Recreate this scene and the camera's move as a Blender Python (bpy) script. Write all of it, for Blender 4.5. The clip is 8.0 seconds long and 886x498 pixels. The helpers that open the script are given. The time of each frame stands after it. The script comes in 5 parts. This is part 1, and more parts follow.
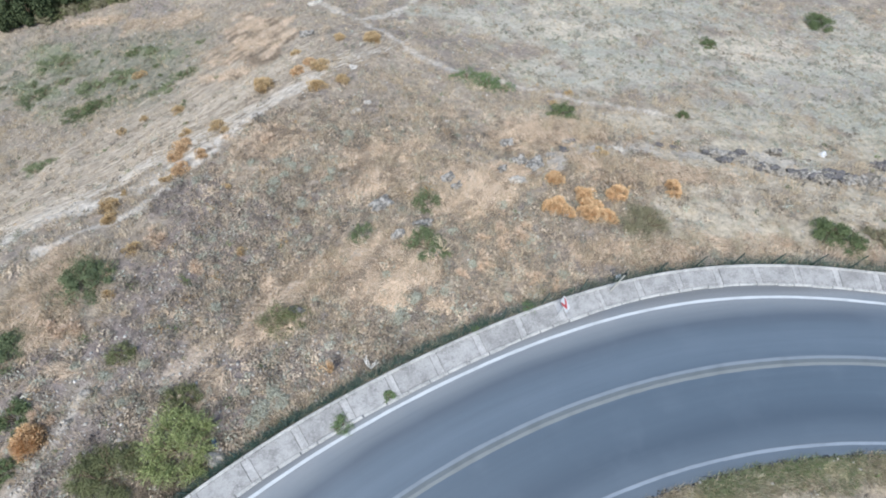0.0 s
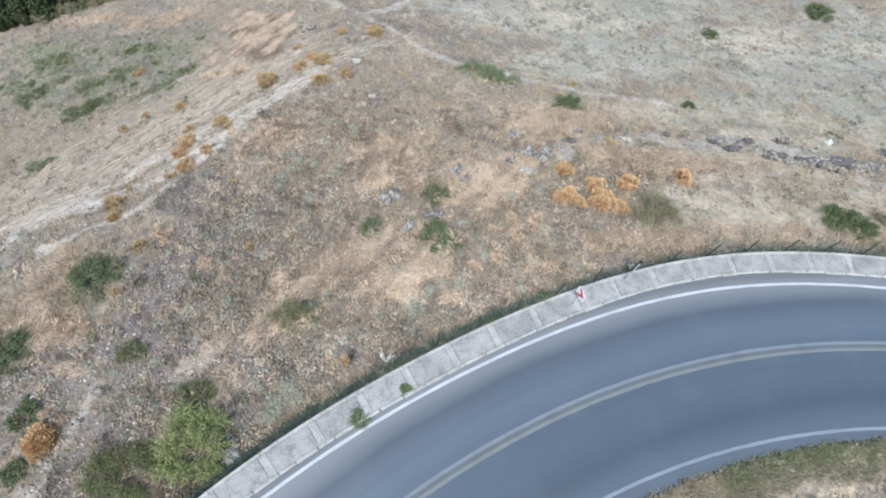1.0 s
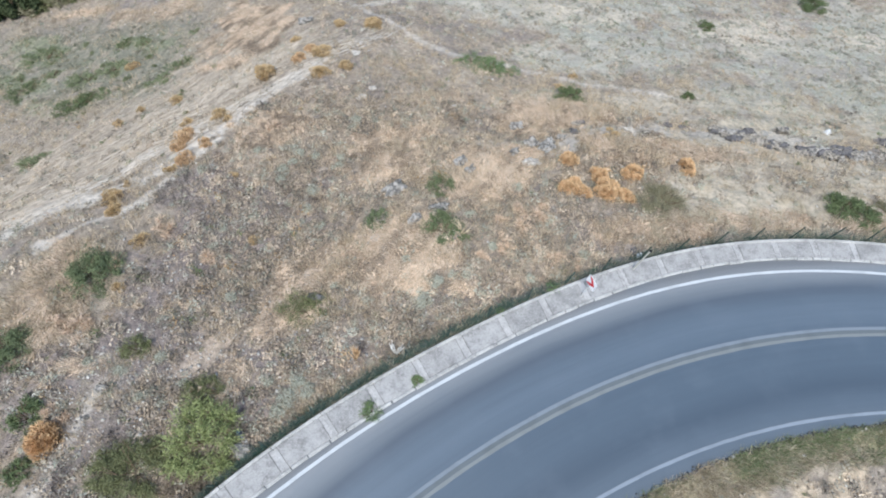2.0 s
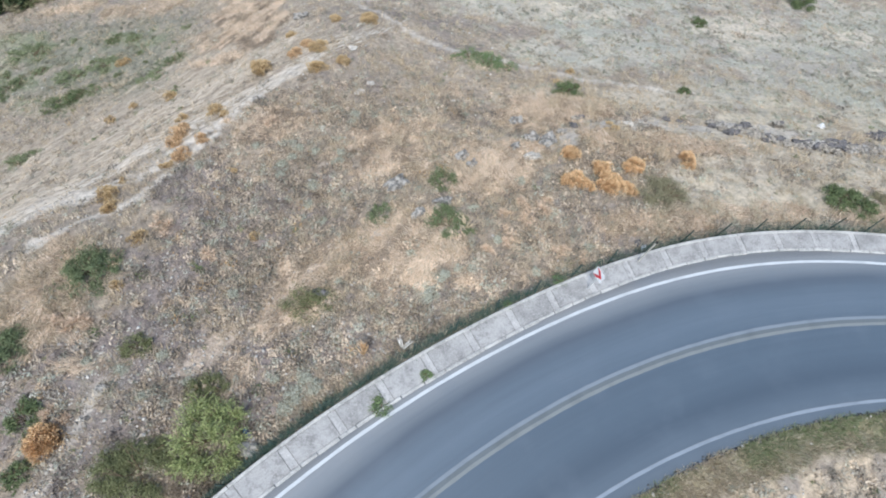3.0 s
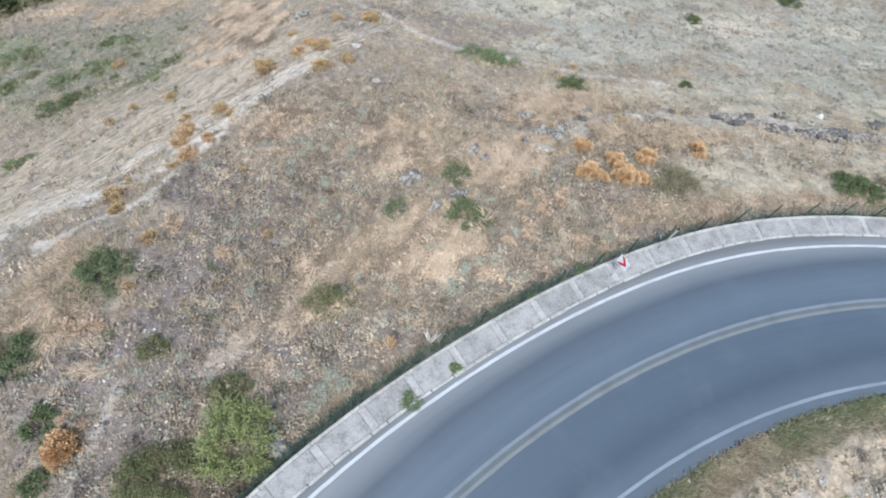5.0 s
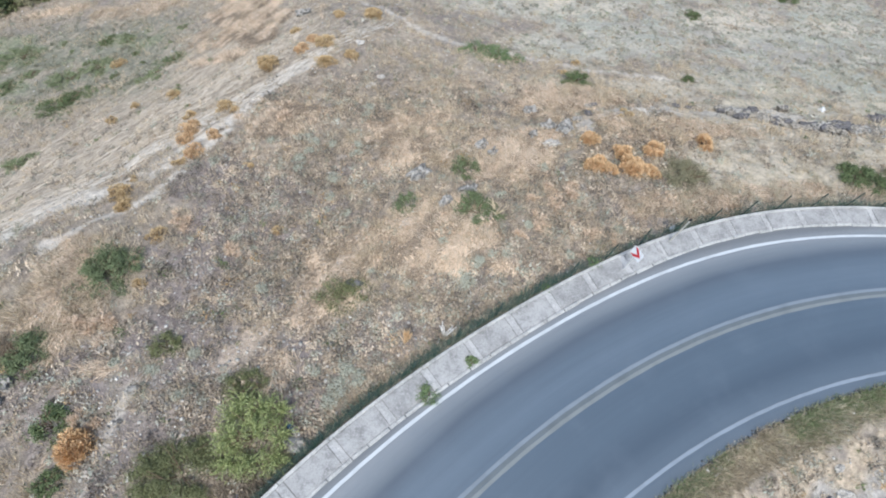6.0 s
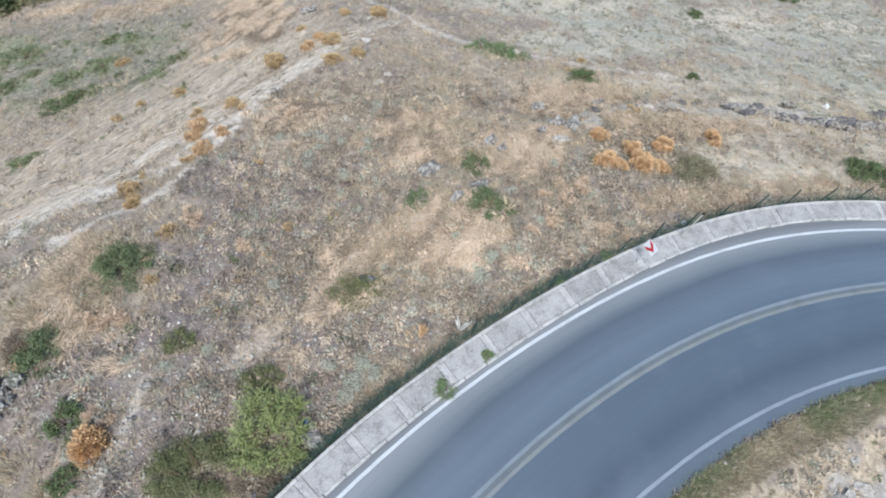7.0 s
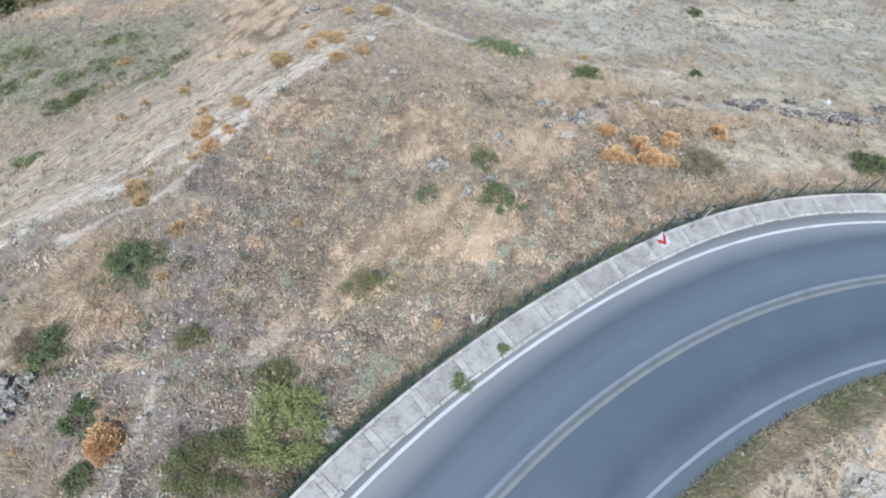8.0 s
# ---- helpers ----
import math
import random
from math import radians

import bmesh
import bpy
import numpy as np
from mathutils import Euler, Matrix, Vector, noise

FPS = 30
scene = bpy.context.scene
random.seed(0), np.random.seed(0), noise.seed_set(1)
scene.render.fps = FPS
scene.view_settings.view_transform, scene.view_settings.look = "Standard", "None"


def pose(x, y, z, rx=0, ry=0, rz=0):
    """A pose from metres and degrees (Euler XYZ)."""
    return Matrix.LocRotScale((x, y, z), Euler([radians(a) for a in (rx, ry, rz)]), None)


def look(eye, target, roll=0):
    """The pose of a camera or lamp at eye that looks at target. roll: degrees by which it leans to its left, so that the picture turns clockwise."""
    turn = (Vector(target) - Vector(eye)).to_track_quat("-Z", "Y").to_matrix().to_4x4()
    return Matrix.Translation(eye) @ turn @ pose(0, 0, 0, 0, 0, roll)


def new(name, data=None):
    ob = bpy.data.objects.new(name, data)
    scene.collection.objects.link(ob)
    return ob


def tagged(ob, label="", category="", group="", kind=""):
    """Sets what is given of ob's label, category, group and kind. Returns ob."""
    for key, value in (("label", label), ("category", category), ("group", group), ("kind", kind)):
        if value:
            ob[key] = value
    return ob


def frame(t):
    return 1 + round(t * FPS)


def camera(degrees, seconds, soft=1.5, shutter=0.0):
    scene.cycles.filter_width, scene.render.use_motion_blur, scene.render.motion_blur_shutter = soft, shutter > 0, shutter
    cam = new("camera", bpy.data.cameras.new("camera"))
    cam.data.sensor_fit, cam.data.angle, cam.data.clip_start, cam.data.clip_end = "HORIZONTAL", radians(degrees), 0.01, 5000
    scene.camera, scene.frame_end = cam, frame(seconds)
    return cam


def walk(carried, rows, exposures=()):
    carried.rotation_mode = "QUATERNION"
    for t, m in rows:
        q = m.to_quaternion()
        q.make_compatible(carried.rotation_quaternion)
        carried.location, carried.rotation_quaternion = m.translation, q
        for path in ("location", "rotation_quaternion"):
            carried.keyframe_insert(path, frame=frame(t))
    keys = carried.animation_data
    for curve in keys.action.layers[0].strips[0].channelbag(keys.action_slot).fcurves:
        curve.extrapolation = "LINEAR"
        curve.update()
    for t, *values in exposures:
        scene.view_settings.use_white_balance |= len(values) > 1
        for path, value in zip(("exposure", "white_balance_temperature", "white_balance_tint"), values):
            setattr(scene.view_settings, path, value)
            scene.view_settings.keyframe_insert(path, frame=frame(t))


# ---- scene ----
cam = camera(81.2, 8.0, soft=1.9)
PATH = [
    (0, (-0.025, -0.067, 22.764), (0.113, 0.873, 21.005), 9.3),
    (0.5, (-0.398, -0.144, 22.539), (-0.256, 0.796, 20.78), 8.7),
    (1, (-0.803, -0.247, 22.327), (-0.649, 0.689, 20.567), 9.3),
    (1.5, (-1.22, -0.346, 22.105), (-1.049, 0.584, 20.343), 10.0),
    (3, (-2.447, -0.573, 21.464), (-2.208, 0.356, 19.709), 12.6),
    (3.5, (-2.861, -0.648, 21.27), (-2.602, 0.287, 19.521), 13.3),
    (4, (-3.296, -0.723, 21.069), (-3.022, 0.214, 19.323), 13.5),
    (4.5, (-3.687, -0.809, 20.882), (-3.402, 0.135, 19.142), 13.6),
    (6, (-4.93, -1.071, 20.324), (-4.61, -0.12, 18.594), 14.2),
    (6.5, (-5.305, -1.157, 20.153), (-4.977, -0.202, 18.426), 14.3),
    (7, (-5.7, -1.256, 19.993), (-5.365, -0.298, 18.27), 14.5),
    (7.5, (-6.1, -1.352, 19.829), (-5.755, -0.39, 18.111), 14.7),
    (8, (-6.501, -1.469, 19.667), (-6.146, -0.503, 17.952), 14.8),
]
walk(cam, [(t, look(eye, target, roll)) for t, eye, target, roll in PATH],
     exposures=[(0.0, 0.77, 6200, 7), (8.0, 0.77, 6200, 7)])

# ---- light ----
world = bpy.data.worlds.new("overcast_sky")
scene.world = world
world.use_nodes = True
sky = world.node_tree.nodes.new("ShaderNodeTexSky")
sky.sky_type, sky.sun_disc = "NISHITA", False
sky.sun_elevation, sky.sun_rotation = radians(55), radians(200)
sky.air_density, sky.dust_density, sky.ozone_density = 1.0, 1.6, 1.0
world.node_tree.links.new(sky.outputs["Color"], world.node_tree.nodes["Background"].inputs["Color"])
world.node_tree.nodes["Background"].inputs["Strength"].default_value = 0.122
sun = new("sun", bpy.data.lights.new("sun", "SUN"))
sun.data.energy, sun.data.angle, sun.data.color = 1.85, radians(15), (1.0, 0.97, 0.92)
sun.matrix_world = look((0, 0, 60), (0 + 12, 33, 0))



# ---- the lie of the land ----
BEND_X, BEND_Y = 21.51, -33.63          # centre of the bend
R_VERGE, R_INNER, R_MIDDLE, R_OUTER, R_KERB, R_BACK = 36.26, 36.84, 40.49, 43.745, 44.26, 45.4
RIDGE_X, RIDGE_Y = -19.2, 16.5          # a point of the eroded spur, and its direction
RIDGE_U, RIDGE_V = 0.748, 0.664
MOUNDS = [(-9.3, 9.5, 3.0, -0.796), (-17, 11, 3.5, 0.705), (13, 20.3, 3, 0.596), (4, 20, 4, -0.33), (-8, 33.5, 4, 0.796),
          (7, 36, 5, -0.503), (32, 24, 5, -0.639), (-18.5, 19.5, 3, -0.382), (5, 27.5, 3, 0.414), (-12.5, 22, 3, -0.198),
          (27, 19, 4, 0.111), (15, 24, 3.5, -0.521)]


def soft(d, w):
    return w * np.logaddexp(0, d / w)


def smooth(a, b, v):
    s = np.clip((v - a) / (b - a), 0, 1)
    return s * s * (3 - 2 * s)


def value_noise(x, y, size, seed=0):
    """Smooth noise from -1 to 1 with bumps about size metres wide."""
    u, v = x / size + 37.3 * seed, y / size - 19.7 * seed
    i, j = np.floor(u), np.floor(v)
    fu, fv = u - i, v - j
    fu, fv = fu * fu * (3 - 2 * fu), fv * fv * (3 - 2 * fv)

    def h(a, b):
        n = np.sin(a * 127.1 + b * 311.7 + seed * 74.7) * 43758.5453
        return n - np.floor(n)
    top = h(i, j) * (1 - fu) + h(i + 1, j) * fu
    low = h(i, j + 1) * (1 - fu) + h(i + 1, j + 1) * fu
    return 2 * (top * (1 - fv) + low * fv) - 1


def ridge_place(x, y):
    """How far left of the spur's crest a place lies, and how far along it."""
    dx, dy = x - RIDGE_X, y - RIDGE_Y
    return -RIDGE_V * dx + RIDGE_U * dy, RIDGE_U * dx + RIDGE_V * dy


def apron_wave(x):
    """The slight snaking of the apron's edges."""
    return np.cos(2 * math.pi * (np.clip(x, -9, 27) - 14.5) / 26)


def apron_back(x):
    return R_BACK + 0.17 * apron_wave(x)


def ground_height(x, y):
    x, y = np.asarray(x, float), np.asarray(y, float)
    r = np.hypot(x - BEND_X, y - BEND_Y)
    d = np.clip(r - R_BACK, 0, 70)
    cx = np.clip(x, -45, 60)
    e, s = ridge_place(cx, np.clip(y, -10, 70))
    s = np.clip(s, -25, 60)
    z = (-0.075 * d - 0.073 * d * d / 20 - 0.219 * soft(d - 5, 1.5) + 0.043 * soft(d - 10, 1.5) + 0.334 * soft(d - 18, 3)
         - 0.117 * cx * d / 20 + 0.075 * cx * cx * d / 800 - 0.613 * soft(e, 0.8) - 0.064 * soft(e - 4, 2) + 0.155 * soft(e - 10, 2)
         - 0.188 * soft(-10 - cx, 3) + 0.296 * soft(e, 0.8) * s / 20 - 0.656 * np.exp(-((x + 6) ** 2 / 16 + (y - 14) ** 2 / 20))
         - 0.418 * np.exp(-d))
    for mx, my, w, h in MOUNDS:
        z = z + h * np.exp(-((x - mx) ** 2 + (y - my) ** 2) / (2 * w * w))
    z = z * smooth(0, 0.6, d) - 0.08
    # the bank inside the bend
    inner = np.clip(R_VERGE - r, 0, 40)
    bank = -0.02 - 0.22 * inner + 0.004 * inner * inner
    z = np.where(r < R_VERGE, bank, np.where(r < apron_back(x) - 0.05, -0.35, z))
    return z


def ground_relief(x, y):
    """Clods, tussocks and runnels on top of the lie of the land."""
    x, y = np.asarray(x, float), np.asarray(y, float)
    r = np.hypot(x - BEND_X, y - BEND_Y)
    e, s = ridge_place(x, y)
    rough = smooth(0.05, 1.2, r - R_BACK) + smooth(0.05, 0.8, R_VERGE - r)
    rill = value_noise(e * 1.0, s * 0.12, 0.9, 5) * smooth(-1.5, 1, e) * smooth(11, 5, e)
    return rough * (0.12 * value_noise(x, y, 2.3, 1) + 0.07 * value_noise(x, y, 0.9, 2) + 0.045 * value_noise(x, y, 0.42, 3) + 0.16 * rill)


def ground_at(x, y):
    return float(ground_height(x, y) + ground_relief(x, y))


# ---- materials ----
def material(name, rough=0.9, spec=0.2):
    m = bpy.data.materials.new(name)
    m.use_nodes = True
    b = m.node_tree.nodes["Principled BSDF"]
    b.inputs["Roughness"].default_value = rough
    b.inputs["Specular IOR Level"].default_value = spec
    return m, m.node_tree, b


def node(nt, kind, **inputs):
    n = nt.nodes.new(kind)
    for k, v in inputs.items():
        n.inputs[k.replace("_", " ")].default_value = v
    return n


def link(nt, a, b):
    nt.links.new(a, b)


def noise_of(nt, vector, scale, detail=4.0, rough=0.6):
    n = node(nt, "ShaderNodeTexNoise", Scale=scale, Detail=detail, Roughness=rough)
    link(nt, vector, n.inputs["Vector"])
    return n.outputs["Fac"]


def ramp(nt, fac, *stops):
    r = nt.nodes.new("ShaderNodeValToRGB")
    while len(r.color_ramp.elements) < len(stops):
        r.color_ramp.elements.new(0.5)
    for e, (p, c) in zip(r.color_ramp.elements, stops):
        e.position, e.color = p, (*c, 1) if len(c) == 3 else c
    link(nt, fac, r.inputs["Fac"])
    return r.outputs["Color"]


def grey(v):
    return (v, v, v)


def mix(nt, a, b, fac, blend="MIX"):
    n = nt.nodes.new("ShaderNodeMix")
    n.data_type, n.blend_type, n.clamp_factor = "RGBA", blend, True
    for key, v in ((0, fac), (6, a), (7, b)):
        if hasattr(v, "links"):
            link(nt, v, n.inputs[key])
        else:
            n.inputs[key].default_value = v if key == 0 else (*v, 1)
    return n.outputs[2]


def maths(nt, op, a, b=0.0):
    n = nt.nodes.new("ShaderNodeMath")
    n.operation = op
    for key, v in ((0, a), (1, b)):
        if hasattr(v, "links"):
            link(nt, v, n.inputs[key])
        else:
            n.inputs[key].default_value = v
    return n.outputs[0]


def bump(nt, bsdf, height, distance, strength=1.0):
    n = node(nt, "ShaderNodeBump", Strength=strength, Distance=distance)
    link(nt, height, n.inputs["Height"])
    link(nt, n.outputs["Normal"], bsdf.inputs["Normal"])


def place_of(nt):
    return nt.nodes.new("ShaderNodeNewGeometry").outputs["Position"]


def tint_of(nt, name="tint"):
    a = nt.nodes.new("ShaderNodeAttribute")
    a.attribute_name = name
    return a


def plain(name, colour, rough=0.8, spec=0.2, vary=0.25, scale=8.0, relief=0.004, metal=0.0):
    """A surface of one colour with stains at two scales and a fine relief."""
    m, nt, b = material(name, rough, spec)
    p = place_of(nt)
    fine, broad = noise_of(nt, p, scale * 6), noise_of(nt, p, scale)
    c = mix(nt, colour, [v * (1 - vary) for v in colour], ramp(nt, broad, (0.35, grey(0)), (0.65, grey(1))))
    c = mix(nt, c, [min(1, v * (1 + vary)) for v in colour], ramp(nt, fine, (0.5, grey(0)), (0.75, grey(0.7))))
    link(nt, c, b.inputs["Base Color"])
    b.inputs["Metallic"].default_value = metal
    bump(nt, b, fine, relief)
    return m


def foliage(name, low, high, rough=0.75):
    """Leaves and twigs: each one has its own shade between two colours."""
    m, nt, b = material(name, rough, 0.15)
    g = nt.nodes.new("ShaderNodeNewGeometry")
    o = nt.nodes.new("ShaderNodeObjectInfo")
    c = ramp(nt, g.outputs["Random Per Island"], (0.0, low), (1.0, high))
    c = mix(nt, c, [0.5 * (a + h) * 0.75 for a, h in zip(low, high)], ramp(nt, noise_of(nt, place_of(nt), 2.2), (0.4, grey(0)), (0.7, grey(0.6))))
    c = mix(nt, c, [v * 0.8 for v in high], maths(nt, "MULTIPLY", o.outputs["Random"], 0.25))
    link(nt, c, b.inputs["Base Color"])
    return m


def ground_material():
    m, nt, b = material("dry_hillside", 0.95, 0.1)
    p = place_of(nt)
    soil = tint_of(nt).outputs["Color"]
    fine, mid, broad = noise_of(nt, p, 15, 5, 0.65), noise_of(nt, p, 3.4, 5, 0.65), noise_of(nt, p, 0.5)
    c = mix(nt, soil, mix(nt, soil, (0.66, 0.65, 0.66), 1.0, "MULTIPLY"), ramp(nt, mid, (0.42, grey(0)), (0.62, grey(0.95))))
    c = mix(nt, c, mix(nt, soil, (1.32, 1.3, 1.28), 1.0, "MULTIPLY"), ramp(nt, mid, (0.3, grey(0.7)), (0.45, grey(0))))
    c = mix(nt, c, (0.58, 0.5, 0.4), ramp(nt, fine, (0.55, grey(0)), (0.74, grey(0.35))))
    c = mix(nt, c, (0.15, 0.125, 0.105), ramp(nt, fine, (0.28, grey(0.45)), (0.43, grey(0))))
    c = mix(nt, c, (0.3, 0.265, 0.225), ramp(nt, broad, (0.5, grey(0)), (0.7, grey(0.25))))
    # the far slope: soft, with bands of thin growth along the contour
    flat = node(nt, "ShaderNodeMapping", Scale=(0.32, 1.0, 1.0))
    link(nt, p, flat.inputs["Vector"])
    drift = noise_of(nt, flat.outputs["Vector"], 1.5, 5, 0.6)
    far = mix(nt, soil, (0.36, 0.345, 0.295), ramp(nt, drift, (0.48, grey(0)), (0.62, grey(0.6))))
    far = mix(nt, far, (0.6, 0.55, 0.46), ramp(nt, drift, (0.34, grey(0.55)), (0.46, grey(0))))
    far = mix(nt, far, (0.27, 0.255, 0.22), ramp(nt, mid, (0.5, grey(0)), (0.64, grey(0.65))))
    c = mix(nt, c, far, tint_of(nt, "calm").outputs["Fac"])
    # runnels washed out along the spur
    mp = node(nt, "ShaderNodeMapping", Rotation=(0, 0, math.atan2(RIDGE_V, RIDGE_U)), Scale=(13.0, 0.42, 3.0))
    mp.vector_type = "TEXTURE"
    link(nt, p, mp.inputs["Vector"])
    wash = noise_of(nt, mp.outputs["Vector"], 1.0, 5, 0.6)
    streak = tint_of(nt, "streak").outputs["Fac"]
    c = mix(nt, c, (0.58, 0.49, 0.385), maths(nt, "MULTIPLY", ramp(nt, wash, (0.45, grey(0)), (0.64, grey(1))), streak))
    c = mix(nt, c, (0.27, 0.235, 0.19), maths(nt, "MULTIPLY", ramp(nt, wash, (0.36, grey(0.55)), (0.47, grey(0))), streak))
    link(nt, c, b.inputs["Base Color"])
    bump(nt, b, maths(nt, "ADD", fine, maths(nt, "MULTIPLY", mid, 2.0)), 0.05)
    return m


def tinted(name):
    """Plants of the hillside, each tuft with its own colour."""
    m, nt, b = material(name, 0.85, 0.1)
    g = nt.nodes.new("ShaderNodeNewGeometry")
    c = tint_of(nt).outputs["Color"]
    k = mix(nt, grey(0.8), grey(0.96), g.outputs["Random Per Island"])
    k = mix(nt, k, grey(0.62), ramp(nt, noise_of(nt, place_of(nt), 24, 3, 0.7), (0.5, grey(0)), (0.66, grey(0.5))))
    link(nt, mix(nt, c, k, 1.0, "MULTIPLY"), b.inputs["Base Color"])
    return m


def asphalt_material():
    m, nt, b = material("worn_asphalt", 0.42, 0.5)
    p = place_of(nt)
    sep = nt.nodes.new("ShaderNodeSeparateXYZ")
    link(nt, p, sep.inputs[0])
    dx, dy = maths(nt, "SUBTRACT", sep.outputs[0], BEND_X), maths(nt, "SUBTRACT", sep.outputs[1], BEND_Y)
    r = maths(nt, "SQRT", maths(nt, "ADD", maths(nt, "MULTIPLY", dx, dx), maths(nt, "MULTIPLY", dy, dy)))
    wobble = maths(nt, "MULTIPLY", maths(nt, "SUBTRACT", noise_of(nt, p, 0.12, 2), 0.5), 0.5)
    lane = maths(nt, "DIVIDE", maths(nt, "SUBTRACT", maths(nt, "ADD", r, wobble), 36.0), 8.5)

    def at(radius):
        return (radius - 36.0) / 8.5
    c = ramp(nt, lane, (at(36.3), (0.115, 0.14, 0.166)), (at(37.2), (0.098, 0.127, 0.158)), (at(38.0), (0.068, 0.092, 0.12)), (at(38.9), (0.086, 0.116, 0.148)), (at(40.3), (0.09, 0.12, 0.152)),
             (at(41.5), (0.118, 0.152, 0.188)), (at(42.2), (0.106, 0.136, 0.168)), (at(42.75), (0.09, 0.11, 0.135)), (at(43.3), (0.18, 0.2, 0.217)), (at(43.75), (0.235, 0.25, 0.262)), (at(43.97), (0.225, 0.232, 0.236)), (at(44.25), (0.165, 0.17, 0.172)))
    mp = node(nt, "ShaderNodeMapping", Scale=(0.25, 0.25, 0.25))
    link(nt, p, mp.inputs["Vector"])
    c = mix(nt, c, (0.14, 0.172, 0.208), ramp(nt, noise_of(nt, mp.outputs["Vector"], 1.4, 4), (0.5, grey(0)), (0.8, grey(0.45))))
    along = nt.nodes.new("ShaderNodeCombineXYZ")
    link(nt, r, along.inputs[0])
    link(nt, maths(nt, "MULTIPLY", dx, 0.03), along.inputs[1])
    tracks = noise_of(nt, along.outputs[0], 3.4, 4, 0.65)
    c = mix(nt, c, (0.07, 0.09, 0.115), ramp(nt, tracks, (0.35, grey(0.17)), (0.52, grey(0))))
    c = mix(nt, c, (0.17, 0.205, 0.24), ramp(nt, tracks, (0.52, grey(0)), (0.75, grey(0.1))))
    grain = noise_of(nt, p, 60, 3, 0.7)
    c = mix(nt, c, (0.06, 0.066, 0.078), ramp(nt, grain, (0.3, grey(0.5)), (0.5, grey(0))))
    link(nt, c, b.inputs["Base Color"])
    bump(nt, b, grain, 0.004)
    return m


def paint_material(name, colour, wear):
    m, nt, b = material(name, 0.6, 0.3)
    p = place_of(nt)
    c = mix(nt, colour, (0.15, 0.165, 0.185), ramp(nt, noise_of(nt, p, 9, 6, 0.7), (wear, grey(0)), (wear + 0.2, grey(0.8))))
    c = mix(nt, c, [v * 0.75 for v in colour], ramp(nt, noise_of(nt, p, 0.8), (0.45, grey(0)), (0.7, grey(0.7))))
    link(nt, c, b.inputs["Base Color"])
    return m


def concrete_material(name, colour):
    m, nt, b = material(name, 0.9, 0.2)
    p = place_of(nt)
    o = nt.nodes.new("ShaderNodeObjectInfo")
    fine, mid, broad = noise_of(nt, p, 13, 5, 0.75), noise_of(nt, p, 2.6, 7, 0.75), noise_of(nt, p, 0.9)
    c = mix(nt, [v * 0.84 for v in colour], [v * 1.12 for v in colour], o.outputs["Random"])
    c = mix(nt, c, [v * 0.6 for v in colour], ramp(nt, mid, (0.47, grey(0)), (0.62, grey(0.8))))
    c = mix(nt, c, [min(1, v * 1.3) for v in colour], ramp(nt, broad, (0.45, grey(0)), (0.65, grey(0.7))))
    c = mix(nt, c, [v * 0.48 for v in colour], ramp(nt, fine, (0.34, grey(0.5)), (0.47, grey(0))))
    c = mix(nt, c, [min(1, v * 1.45) for v in colour], ramp(nt, fine, (0.54, grey(0)), (0.7, grey(0.75))))
    link(nt, c, b.inputs["Base Color"])
    bump(nt, b, maths(nt, "ADD", fine, mid), 0.025)
    return m


def rock_material(name, colour, dark=0.36):
    m, nt, b = material(name, 0.9, 0.2)
    p = place_of(nt)
    fine, mid = noise_of(nt, p, 22, 6, 0.7), noise_of(nt, p, 4.5, 5)
    c = mix(nt, colour, [v * dark for v in colour], ramp(nt, mid, (0.44, grey(0)), (0.56, grey(0.9))))
    c = mix(nt, c, [min(1, v * 1.45) for v in colour], ramp(nt, fine, (0.53, grey(0)), (0.7, grey(0.8))))
    link(nt, c, b.inputs["Base Color"])
    bump(nt, b, maths(nt, "ADD", fine, mid), 0.05)
    return m


M_GROUND, M_TUFT, M_ASPHALT = ground_material(), tinted("hillside_plants"), asphalt_material()
M_WHITE = paint_material("white_road_paint", (0.53, 0.555, 0.565), 0.6)
M_GREY_LINE = paint_material("worn_white_paint", (0.198, 0.23, 0.262), 0.58)
M_INNER_LINE = paint_material("dusty_white_paint", (0.25, 0.288, 0.33), 0.62)
M_OLD_PAINT = paint_material("rubbed_out_paint", (0.13, 0.149, 0.158), 0.56)
M_BEIGE_LINE = paint_material("worn_yellow_paint", (0.2, 0.219, 0.221), 0.58)
M_SLAB, M_KERB = concrete_material("apron_concrete", (0.355, 0.347, 0.334)), concrete_material("kerb_concrete", (0.47, 0.46, 0.435))
M_BED = concrete_material("joint_mortar", (0.23, 0.222, 0.212))
M_STRIP = concrete_material("joint_concrete", (0.43, 0.42, 0.405))
M_ROCK, M_DARK_ROCK = rock_material("grey_limestone", (0.4, 0.362, 0.305)), rock_material("dark_weathered_limestone", (0.19, 0.18, 0.178), 0.5)
M_BLUE_ROCK = rock_material("blue_grey_limestone", (0.42, 0.395, 0.355), 0.3)
M_PALE_ROCK = rock_material("pale_limestone", (0.6, 0.555, 0.49), 0.6)
M_FENCE = plain("green_fence_paint", (0.035, 0.075, 0.06), 0.5, 0.4)
M_SIGN_WHITE, M_SIGN_RED = plain("white_sign_sheet", (0.85, 0.85, 0.86), 0.4, 0.5, 0.06), plain("red_sign_sheet", (0.62, 0.02, 0.035), 0.4, 0.5, 0.08)
M_STEEL = plain("galvanised_steel", (0.6, 0.6, 0.58), 0.6, 0.4, vary=0.12)
